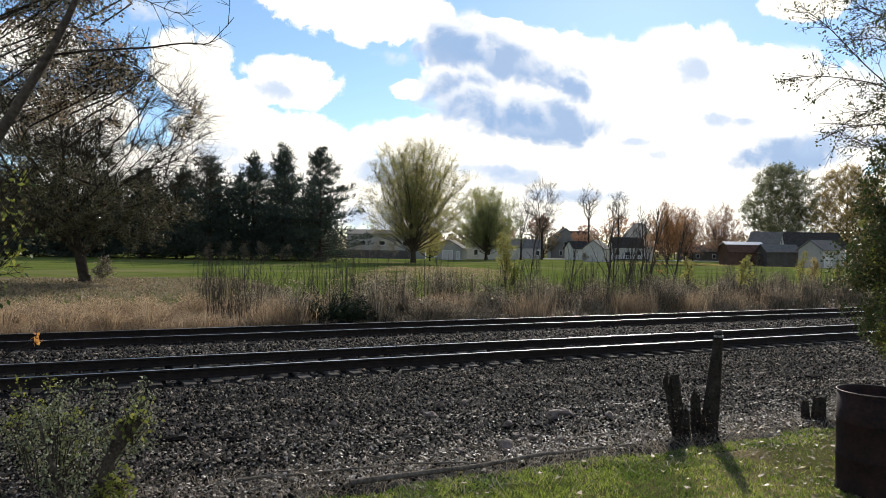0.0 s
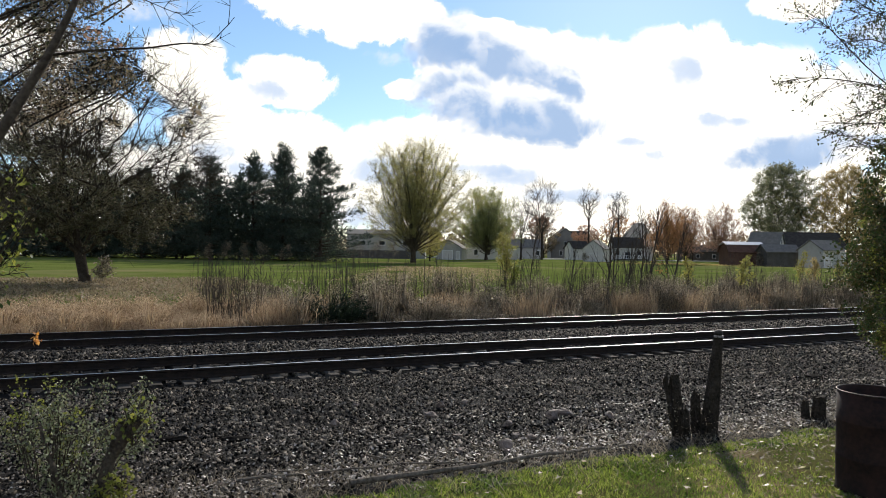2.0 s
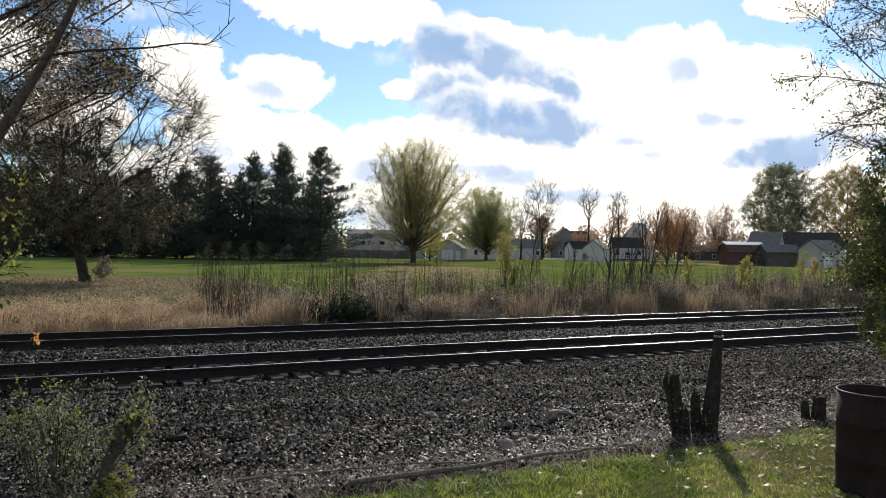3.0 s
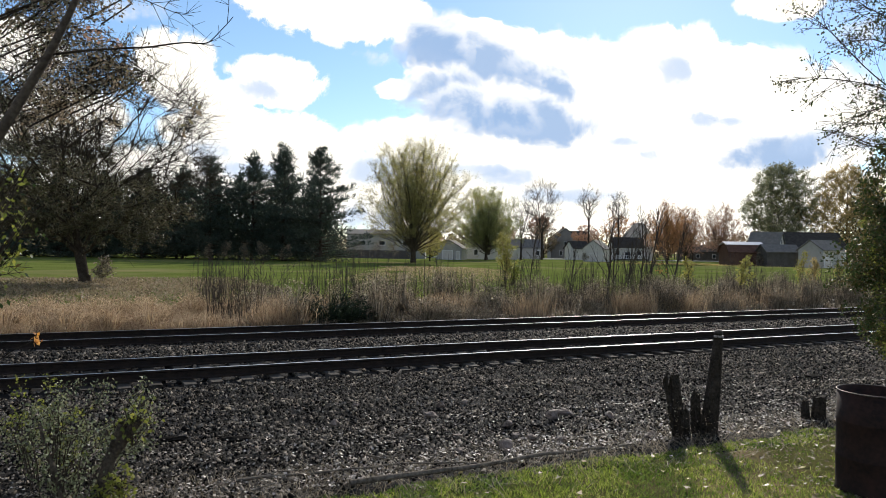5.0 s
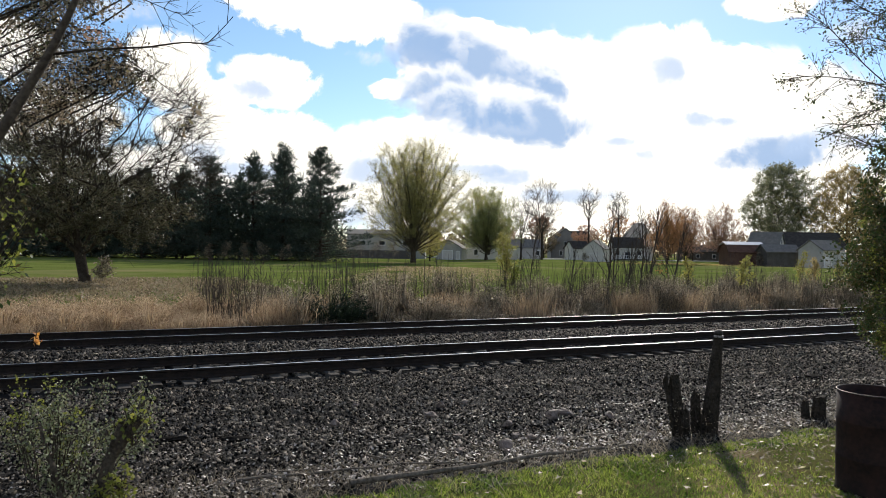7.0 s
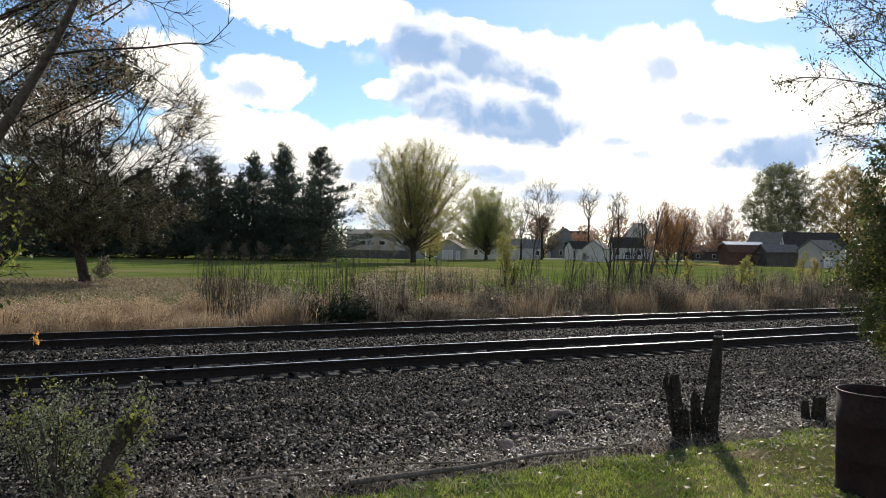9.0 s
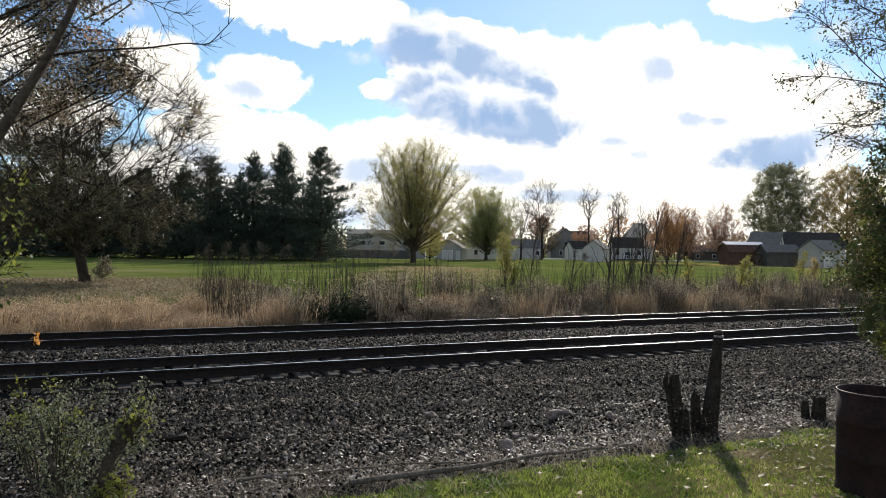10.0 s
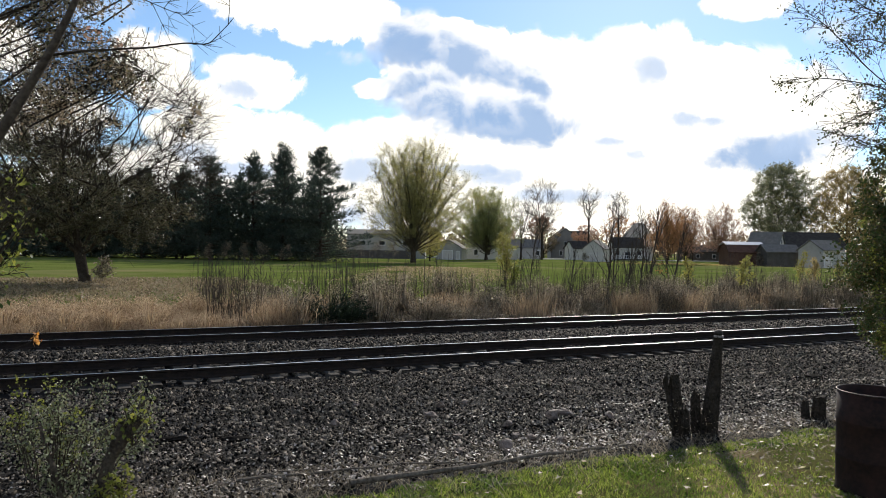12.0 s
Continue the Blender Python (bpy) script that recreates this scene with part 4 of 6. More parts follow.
def make_buildings():
    house("barn", "dark brown gambrel barn with a bright metal roof", 63.6, 152.0, 7.6, 5.0, 2.9, 2.0, "brown", "tin", 3, (("f", 2.2, 0.0, 0.1, 0.1),)[:0], True, category="barn")
    house("shed", "low weathered board shed with a pale roof", 69.0, 147.0, 6.6, 5.0, 3.0, 1.4, "shed", "roof_grey", 0, (), category="shed")
    house("garage", "white gabled garage with a grey shingle roof", 75.2, 142.0, 6.4, 5.2, 3.5, 1.8, "cream", "roof_grey", 28, (("f", -1.5, 0.0, 2.4, 2.1, 1),), category="garage")
    house("bungalow", "white gabled house with a long dark roof", 93.0, 184.0, 17.0, 9.0, 4.4, 3.8, "white", "roof", 0, (("f", -5, 1.2, 1.2, 1.4), ("f", 0, 1.2, 1.2, 1.4)))
    house("cottage", "white gabled cottage with a grey roof", 81.6, 180.0, 7.0, 6.4, 4.8, 3.2, "white", "roof_grey", -38, (("l", 0, 5.0, 1.0, 1.2), ("r", 0, 5.0, 1.0, 1.2), ("l", -2, 1.4, 1.0, 1.4), ("r", 2, 1.4, 1.0, 1.4)))
    house("warehouse", "long pale low building behind a grey fence", -14.5, 186.0, 20.0, 10.0, 6.0, 1.2, "cream", "roof_grey", 0, (("f", -6, 3.2, 1.6, 1.2), ("f", -1, 3.2, 1.6, 1.2), ("f", 5, 3.2, 1.6, 1.2)), category="building")
    house("garage", "small white gabled garage under the trees", 2.2, 176.0, 7.0, 6.2, 2.8, 1.9, "cream", "roof_grey", 78, (("l", 0.4, 0.0, 2.6, 2.3, 1), ("l", -2.2, 0.0, 1.0, 2.1, 1)), category="garage")
    house("bungalow", "low white house with a grey roof behind trees", 13.0, 190.0, 14.0, 8.0, 3.4, 2.0, "white", "roof_grey", 0, (("f", -4.4, 1.1, 1.1, 1.5), ("f", -1.2, 1.1, 1.1, 1.5), ("f", 3.2, 0.1, 1.0, 2.1, 1)))
    house("bungalow", "low pale house with a grey roof beyond the lawn", 25.0, 215.0, 9.0, 8.0, 3.4, 2.4, "cream", "roof_grey", 0, (("f", -3, 1.1, 1.1, 1.5), ("f", 3, 1.1, 1.1, 1.5)))
    root = house("townhouse", "two-storey grey gabled house with white windows", 44.5, 264.0, 9.0, 10.5, 6.8, 4.0, "grey", "roof", 90, (("l", -2.4, 4.4, 1.1, 1.8), ("l", 0.0, 4.4, 1.1, 1.8), ("l", -2.4, 1.0, 1.1, 1.8), ("l", 1.6, 1.0, 1.1, 1.8)), chimney=1.0)
    house("townhouse", "two-storey house wing with a dark roof", 50.0, 270.0, 9.0, 8.0, 7.2, 3.0, "grey", "roof", 0, (("f", 0.5, 4.6, 1.1, 1.6),))
    house("shed", "white shed with a dark shingle roof", 38.0, 202.0, 5.4, 4.6, 3.4, 1.9, "white", "roof", 24, (("f", 1.0, 0.0, 1.2, 2.1, 1),), category="shed")
    house("shed", "small white shed with a grey roof at the lawn", 36.8, 171.0, 5.0, 5.0, 3.2, 1.9, "white", "roof_grey", 60, (("l", 0, 0.0, 1.6, 2.0, 1),), category="shed")
    house("bungalow", "white house with a dark roof and a deck", 54.4, 212.0, 8.6, 7.0, 4.0, 2.8, "white", "roof", 0, (("f", -3.4, 1.6, 1.4, 1.3), ("f", -0.4, 0.5, 1.8, 2.1), ("f", 3, 1.6, 1.2, 1.3)))
    house("townhouse", "tall white gabled house behind orange trees", 63.4, 232.0, 9.0, 7.5, 7.4, 4.6, "white", "roof_grey", 90, (("l", -1.5, 4.2, 1.0, 1.6), ("l", 1.5, 4.2, 1.0, 1.6)))
    house("bungalow", "low brown house beyond the road", 82.0, 225.0, 14.0, 8.0, 3.0, 2.0, "shed", "roof", 0, (("f", -3, 1.0, 1.2, 1.3), ("f", 2, 1.0, 1.2, 1.3)))
    # deck with rails
    deck = empty("deck", pose(54.5, 205.5, 0), "wooden deck with pale railing", "deck")
    part("platform", boxed(-4.5, -1.6, 0.2, 4.5, 1.6, 0.55), M["shed"], deck)
    part("handrail", boxed(-4.5, -1.6, 1.45, 4.5, -1.5, 1.55), M["trim"], deck)
    for i in range(19):
        ob = part("baluster", boxed(-0.04, -1.58, 0.55, 0.04, -1.52, 1.45), M["trim"], deck)
        ob.location.x = -4.4 + i * 0.489
    # board fence before the warehouse
    fen = empty("board_fence", pose(-16.5, 176.0, 0), "long grey weathered board fence", "fence")
    me = bpy.data.meshes.new("board")
    bm = boxed(-0.14, -0.02, -0.1, 0.14, 0.02, 2.0, 0.006)
    bm.to_mesh(me)
    bm.free()
    rng = random.Random(3)
    for i in range(64):
        ob = part("board", me, M["fence"], fen)
        ob.location = (-9.6 + i * 0.3, 0, rng.uniform(-0.05, 0.05))
    part("fence_rail", boxed(-9.7, 0.02, 0.5, 9.6, 0.08, 0.6), M["fence"], fen)
    part("fence_rail", boxed(-9.7, 0.02, 1.5, 9.6, 0.08, 1.6), M["fence"], fen)
    # street
    road = boxed(-120, 0, -0.25, 160, 6.0, 0.14)
    ob = part("road", road, M["asphalt"])
    tagged(ob, "pale sunlit street behind the lawn", "road", "", "structure")
    ob.matrix_world = pose(0, 204, 0.14, 0, 0, 3)
    # parked cars under the pines
    for x, y, t, lab in ((-79.0, 182.0, 8, "white parked car beyond the pines"), (-73.5, 185.0, -6, "white parked van beyond the pines"), (-101.0, 182.0, 5, "pale parked car in the shade beyond pines")):
        car(x, y, t, lab)


def car(x, y, turn, label):
    root = empty("car", pose(x, y, 0.0, 0, 0, turn), label, "car", "parked cars")
    prof = [(-2.2, 0.35), (2.2, 0.35), (2.25, 0.8), (1.3, 0.95), (0.7, 1.45), (-1.3, 1.5), (-2.1, 1.0), (-2.25, 0.8)]
    bm = bmesh.new()
    a = [bm.verts.new((px, -0.85, pz)) for px, pz in prof]
    b = [bm.verts.new((px, 0.85, pz)) for px, pz in prof]
    bm.faces.new(a)
    bm.faces.new(list(reversed(b)))
    for i in range(len(prof)):
        j = (i + 1) % len(prof)
        bm.faces.new((a[j], a[i], b[i], b[j]))
    bmesh.ops.recalc_face_normals(bm, faces=bm.faces)
    bmesh.ops.bevel(bm, geom=list(bm.edges), offset=0.08, segments=2, affect="EDGES")
    part("body", bm, M["carpaint"], root)
    part("side_window", boxed(-1.4, -0.87, 0.98, 0.7, -0.84, 1.36, 0.02), M["glass"], root)
    for wx in (-1.35, 1.35):
        for wy in (-0.8, 0.8):
            bm = bmesh.new()
            bmesh.ops.create_cone(bm, cap_ends=True, segments=16, radius1=0.33, radius2=0.33, depth=0.2, matrix=Matrix.Translation((wx, wy, 0.33)) @ Matrix.Rotation(radians(90), 4, "X"))
            part("wheel", bm, M["tyre"], root)


# ---- trees and bushes of the far side ----
def make_trees():
    crown_tree("orchard_tree", "broad leaning tree with withered brown leaves and bare twigs", 21, -21.6, 43.1, 14.8, 20.5, 2.7, 0.52, "olive", 104000, (0.12, 0.065), 620, 0.3, 0.021, 10, 0.075, droop=0.6, lean=-2.4, bare=0.1, sag=0.02, blunt=0.42, stems=26, fine=0.0011, keep=lambda x, y, z: z < 7.4 - 0.5 * max(0.0, x - 1.0) or (x < -1.0 and z < 11.0))
    P = "tall dark green pine at the edge of the lawn"
    for i, (x, y, h, w) in enumerate(((-21.3, 124, 19.3, 5.2), (-28.2, 126, 20.0, 4.6), (-34.3, 128, 19.2, 4.2), (-41.5, 127, 18.0, 5.0), (-47.5, 130, 16.2, 5.2), (-54.5, 129, 15.5, 5.6), (-62.0, 131, 15.0, 5.6), (-70.0, 130, 14.2, 5.6), (-38.0, 133, 15.5, 4.6), (-78.0, 133, 14.5, 6.0), (-25.0, 136, 15.0, 4.5), (-31.5, 138, 16.5, 4.5), (-45.0, 139, 15.0, 5.0), (-51.5, 138, 14.0, 5.0), (-58.5, 140, 14.0, 5.5), (-66.0, 139, 13.0, 5.5), (-74.0, 141, 13.5, 5.5), (-86.0, 138, 14.0, 6.0))):
        pine(P, 100 + i, x, y, h, w, 0.05 + 0.03 * (i % 3), 0.2 * ((i * 7) % 3 - 1), y < 132)
    vase_tree("maple_tree", "tall vase-shaped maple with thinning yellow-green leaves", 31, -5.2, 125.4, 22.4, 22.5, 2.6, 0.46, "maple", 70000, (0.19, 0.115), 110, 0.10, 0.019, 32, 0.11, 2, 0.46, 0.38, 0.6, lean=0.5, bare=0.08)
    vase_tree("willow_tree", "dense rounded green tree before white houses", 33, 10.3, 170.0, 17.4, 20.0, 2.0, 0.5, "green", 52000, (0.27, 0.12), 100, 0.10, 0.02, 30, 0.12, 2, 0.42, 0.45, 0.45)
    crown_tree("bare_tree", "tall bare tree with fine twigs", 35, 26.6, 192.0, 22.8, 11.5, 8.0, 0.55, None, 0, (0, 0), 130, 0.7, 0.013, 6, 0.06, stems=12, sag=0.0, fine=0.0011, group="bare trees in the village")
    crown_tree("bare_tree", "tall thin bare tree beside the houses", 36, 41.8, 205.0, 22.5, 6.5, 11.0, 0.6, None, 0, (0, 0), 70, 0.8, 0.012, 6, 0.06, sag=0.0, fine=0.0011, group="bare trees in the village")
    crown_tree("bare_tree", "thin bare tree beside the houses", 37, 50.6, 206.0, 21.0, 8.0, 10.0, 0.6, None, 0, (0, 0), 80, 0.8, 0.012, 6, 0.06, sag=0.0, fine=0.0011, group="bare trees in the village")
    crown_tree("bare_tree", "bare tree behind the green tree", 38, 19.5, 178.0, 16.5, 7.0, 5.0, 0.55, None, 0, (0, 0), 90, 0.8, 0.014, 6, 0.07, stems=10, sag=0.0, fine=0.0011, group="bare trees in the village")
    crown_tree("maple_tree", "small rust red tree behind the grey house", 39, 38.6, 285.0, 18.4, 9.5, 8.0, 0.5, "rustleaf", 7000, (0.36, 0.24), 160, 0.7)
    vase_tree("maple_tree", "orange autumn tree on the lawn", 41, 47.2, 150.0, 13.2, 11.5, 1.6, 0.46, "orange", 25000, (0.17, 0.11), 54, 0.10, 0.016, 24, 0.13, 2, 0.42, 0.48, 0.5, bare=0.05)
    vase_tree("maple_tree", "half-bare rust brown autumn tree", 42, 53.0, 156.0, 12.8, 10.0, 1.6, 0.46, "rustleaf", 13000, (0.17, 0.11), 46, 0.10, 0.016, 24, 0.13, 2, 0.42, 0.48, 0.5, bare=0.35)
    vase_tree("maple_tree", "brown autumn tree beyond the road", 43, 80.0, 205.0, 16.5, 15.5, 2.4, 0.46, "rustleaf", 15000, (0.23, 0.15), 54, 0.10, 0.016, 24, 0.12, 2, 0.42, 0.48, 0.5, bare=0.2)
    vase_tree("maple_tree", "thin brown tree beyond the road", 44, 73.5, 210.0, 15.5, 7.5, 3.0, 0.5, "rustleaf", 2500, (0.22, 0.14), 24, 0.15, 0.014, 18, 0.10, 2, 0.42, 0.6, 0.4, bare=0.5)
    crown_tree("oak_tree", "large dense dull green tree behind the garage", 45, 97.5, 206.0, 29.0, 21.0, 4.0, 0.5, "oakleaf", 44000, (0.38, 0.23), 800, 0.6, 0.018, 7, 0.06, blunt=0.45, stems=30)
    crown_tree("oak_tree", "large golden brown tree behind the garage", 46, 112.0, 198.0, 29.0, 22.0, 2.5, 0.48, "gold", 32000, (0.36, 0.22), 700, 0.6, 0.018, 8, bare=0.1)
    crown_tree("oak_tree", "golden brown tree at the village edge", 47, 117.0, 188.0, 26.0, 20.0, 2.5, 0.48, "gold", 15000, (0.40, 0.25), 300, 0.6, 0.018, 8, bare=0.1)
    crown_tree("maple_tree", "rust red tree behind the low building", 48, -6.5, 215.0, 11.5, 12.0, 2.0, 0.45, "rustleaf", 5000, (0.36, 0.26), 140, 0.6)
    crown_tree("maple_tree", "small yellow-green tree beside the maple", 49, -2.6, 142.0, 7.0, 7.0, 1.2, 0.4, "maple", 6000, (0.25, 0.16), 150, 0.6)
    crown_tree("maple_tree", "rust brown tree between village houses", 50, 18.0, 225.0, 12.5, 12.0, 2.0, 0.45, "rustleaf", 5000, (0.4, 0.26), 140, 0.6)
    crown_tree("maple_tree", "faded tan tree behind the white house", 51, 60.0, 245.0, 16.0, 14.0, 2.5, 0.45, "orange", 5000, (0.4, 0.28), 160, 0.6)
    crown_tree("maple_tree", "dull brown tree behind the village houses", 52, 36.0, 255.0, 13.0, 14.0, 2.0, 0.45, "brownleaf", 5000, (0.4, 0.28), 160, 0.6)
    crown_tree("maple_tree", "dull brown tree behind the village sheds", 53, 48.0, 240.0, 12.0, 12.0, 2.0, 0.45, "rustleaf", 4500, (0.4, 0.28), 150, 0.6)
    crown_tree("maple_tree", "dull brown tree beyond the orange tree", 54, 68.0, 215.0, 12.0, 11.0, 2.0, 0.45, "brownleaf", 4500, (0.4, 0.28), 150, 0.6)
    crown_tree("maple_tree", "half-bare tree behind the low house", 55, 6.0, 222.0, 11.0, 12.0, 2.0, 0.45, "brownleaf", 3500, (0.4, 0.28), 150, 0.6)
    SH = "grey leafless shrub under the pines"
    for i, (x, y, h) in enumerate(((-36, 119, 3.4), (-33, 118.5, 3.0), (-30, 119, 3.2), (-26.5, 118.5, 2.8), (-39, 119.5, 2.8), (-17.5, 150, 4.0), (-14, 152, 4.4), (-10.5, 150, 4.0), (65.0, 146.5, 3.0), (-20.6, 43.2, 1.5), (-20, 151, 3.6), (33.5, 168, 2.2))):
        tree("shrub", SH, 60 + i, x, y, 0.0, h, dict(SAPLING, kids=(16, 7), angle=(48, 42), ratio=(0.6, 0.5), thin=0.012, **{"from": (0.03, 0.2)}), "brush", 700, (0.16, 0.08), 0.1, 0.15, bark="twig", group="shrubs under the pines", category="shrub")


def make_far_woods():
    """A low band of distant half-bare woods behind the village."""
    rng = np.random.default_rng(66)
    C, lines = [], []
    for k in range(260):
        a = radians(rng.uniform(-42, 42))
        d = rng.uniform(300, 420)
        h = rng.uniform(8, 13)
        b = np.array([d * math.sin(a), d * math.cos(a), 0])
        lines.append(([b, b + np.array([0, 0, h * 0.5]), b + np.array([rng.normal(0, 0.5), 0, h])], 0.25, 0.06, 4))
        q = rng.normal(0, 1, (95, 3)) * np.array([h * 0.3, h * 0.3, h * 0.24]) + b + np.array([0, 0, h * 0.5])
        C.append(q)
    tagged(part("far_woods", leaves("far_woods", rng, np.concatenate(C), 1.7, 1.0, 0.2), M["brownleaf"]), "distant brown autumn woods behind the village", "woods", "", "stuff")
    tagged(part("far_trunks", tubes("far_trunks", lines), M["twig"]), "distant thin trunks of the far woods", "woods", "", "stuff")


def scatter_strip(rng, k, a0, a1, n0, n1):
    A, N = rng.uniform(a0, a1, k), rng.uniform(n0, n1, k)
    C = A[:, None] * AX + N[:, None] * NX
    C[:, 2] = np.array([lift(v) for v in N]) - 0.03
    return A, N, C


def patchy(A, N, seed, scale=0.55):
    return np.array([noise.noise((a * scale, n * scale, seed)) for a, n in zip(A, N)])


def make_verge():
    """Dry grass, dead brush and tall dry stalks beyond the rails."""
    rng = np.random.default_rng(77)
    # low matted layer
    A, N, C = scatter_strip(rng, 1500, -6.0, 5.0, 21.3, 27.5)
    H = np.clip(0.40 + 0.4 * patchy(A, N, 1.0), 0.15, 0.75)
    tagged(part("dry_grass", tufts("dry_grass", rng, C, rng.uniform(0.3, 0.6, len(A)), H, 0.015, 18, 1.2), M["tan"]), "tall tan dry grass along the track", "dry grass", "", "stuff")
    A, N, C = scatter_strip(rng, 1500, 3.6, 34.0, 21.4, 27.8)
    H = np.clip(0.35 + 0.35 * patchy(A, N, 2.0), 0.15, 0.8)
    tagged(part("dead_weeds", tufts("dead_weeds", rng, C, rng.uniform(0.3, 0.7, len(A)), H, 0.022, 16, 1.3), M["brush"]), "tangled brown dead weeds along the track", "weeds", "", "stuff")
    # clumps that stand out of it, each with its own height, spread and colour
    sets = {"tan": [], "brush": [], "fleck_tan": [], "fleck_brush": []}
    for k in range(230):
        a, n = rng.uniform(-6, 34), rng.uniform(21.8, 26.5)
        tan = a < 4.6 + rng.normal(0, 0.6) or rng.uniform() < 0.07
        h = rng.uniform(0.4, 0.85) if tan else rng.uniform(0.55, 1.55) * (1.0 + 0.5 * noise.noise((a * 0.3, n * 0.3, 4)))
        r = rng.uniform(0.35, 0.8)
        base = np.array(at(a, n, lift(n) - 0.03))
        if abs(a - 6.6) < 1.1 and n < 23.6:
            continue
        sets["tan" if tan else "brush"].append((base, r, h))
        m = int((560 if tan else 270) * r * h / 0.5)
        d = rng.normal(0, 1, (m, 3))
        d /= np.linalg.norm(d, axis=1)[:, None]
        q = base + d * np.array([r * 0.9, r * 0.9, h * 0.55]) * rng.uniform(0.55, 1.0, (m, 1)) + np.array([0, 0, h * (0.62 if tan else 0.5)])
        sets["fleck_tan" if tan else "fleck_brush"].append(q[q[:, 2] > base[2]])
    for key, nm, lab in (("tan", "grass_clumps", "arching clumps of tan dry grass"), ("brush", "weed_clumps", "grey-brown clumps of dead brush")):
        B = np.array([s[0] for s in sets[key]])
        tagged(part(nm, tufts(nm, rng, B, np.array([s[1] for s in sets[key]]), np.array([s[2] for s in sets[key]]) * 1.05, 0.02, 110, 0.9), M[key]), lab, "dry grass" if key == "tan" else "weeds", "", "stuff")
    tagged(part("seed_fluff", leaves("seed_fluff", rng, np.concatenate(sets["fleck_tan"]), 0.06, 0.026, 0.2), M["tan"]), "pale fluffy seed heads in dry grass", "dry grass", "", "stuff")
    tagged(part("dead_leaves", leaves("dead_leaves", rng, np.concatenate(sets["fleck_brush"]), 0.09, 0.042, 0.2), M["brush"]), "small withered leaves clinging to brush", "weeds", "", "stuff")
    # dry patch of lawn behind the stalks
    X, Y = rng.uniform(-8.5, 7.5, 16000), rng.uniform(50, 96, 16000)
    ok = (np.abs(X + 0.5) / 8 + np.array([0.8 * noise.noise((x * 0.25, y * 0.09, 9.0)) for x, y in zip(X, Y)])) < 0.75
    C = np.stack([X, Y, np.full(len(X), -0.02)], 1)[ok]
    tagged(part("dry_lawn_patch", blades("dry_lawn_patch", rng, C, 0.16, 0.03, 0.5, 0.6), M["tan"]), "pale dried grass patch on the lawn", "dry grass", "", "stuff")
    # tan tufts among the brown weeds
    T = []
    for a, n, s, k in ((18.5, 21.9, 0.5, 1100), (5.0, 21.9, 0.5, 700), (9.6, 24.0, 0.9, 500), (11.5, 23.2, 0.8, 500), (14.2, 22.2, 0.5, 400), (21.5, 22.2, 0.5, 600), (24.0, 22.3, 0.6, 500), (27.5, 22.6, 0.7, 600)):
        aa, nn = a + rng.normal(0, s, k), n + rng.normal(0, s * 0.7, k)
        q = aa[:, None] * AX + nn[:, None] * NX
        q[:, 2] = -0.12
        T.append(q)
    tagged(part("grass_tufts", blades("grass_tufts", rng, np.concatenate(T), 0.95, 0.013, 0.3, 0.5), M["tan"]), "pale tan grass tufts among brown weeds", "dry grass", "", "stuff")
    # upright dry stalks with side twigs
    lines = []
    for k in range(3600):
        a, n = rng.uniform(3.0, 34), rng.uniform(22.2, 28.5)
        if noise.noise((a * 0.45, n * 0.6, 8)) < rng.uniform(-0.35, 0.25):
            continue
        h = rng.uniform(0.7, 2.2) * (0.95 + 0.7 * noise.noise((a * 0.5, n * 0.5, 5)))
        b = np.array(at(a, n, lift(n)))
        tip = b + np.array([rng.normal(0, 0.13), rng.normal(0, 0.13), h])
        mid = (b + tip) / 2 + rng.normal(0, 0.025, 3)
        lines.append(([b, mid, tip], 0.009, 0.004, 3))
        for j in range(rng.integers(0, 5)):
            s = rng.uniform(0.5, 1)
            q = mid + (tip - mid) * (2 * s - 1)
            lines.append(([q, q + np.array([rng.normal(0, 0.09), rng.normal(0, 0.09), rng.uniform(0.05, 0.22)])], 0.004, 0.003, 3))
    tagged(part("dry_stalks", tubes("dry_stalks", lines), M["twig"]), "thin upright dry stalks above the weeds", "stalks", "", "stuff")
    # weedy green fringe between weeds and lawn
    A, N, C = scatter_strip(rng, 15000, 5.5, 42, 27.5, 36)
    tagged(part("lawn_fringe", blades("lawn_fringe", rng, C, 0.24, 0.016, 0.35, 0.5), M["grass"]), "uncut green grass fringe at the lawn's edge", "grass", "", "stuff")
    A, N, C = scatter_strip(rng, 60000, -14, 9, 26.5, 54)
    d = np.hypot(A + 1.0, (N - 42.0) * 0.75)
    ok = rng.uniform(0, 1, len(N)) < np.exp(-(d / 10.0) ** 2)
    C = C[ok] + np.array([0, 0, 0.07])
    tagged(part("fallen_leaves", leaves("fallen_leaves", rng, C, 0.13, 0.08, 0.0), M["brownleaf"]), "fallen brown leaves strewn on the lawn", "leaves", "", "stuff")
    P = rng.normal(0, 1, (2600, 2)) * np.array([7.5, 6.0]) + np.array([51.0, 150.0])
    tagged(part("orange_leaf_litter", leaves("orange_leaf_litter", rng, np.stack([P[:, 0], P[:, 1], np.full(len(P), 0.10)], 1), 0.2, 0.14, 0.0), M["gold"]), "fallen orange leaves on the lawn", "leaves", "", "stuff")
    # dark evergreen hump
    rng = np.random.default_rng(5)
    root = empty("juniper_shrub", Matrix.Translation(at(6.6, 22.0, -0.1)), "low dark green spreading evergreen shrub", "shrub")
    st = []
    C, D = [], []
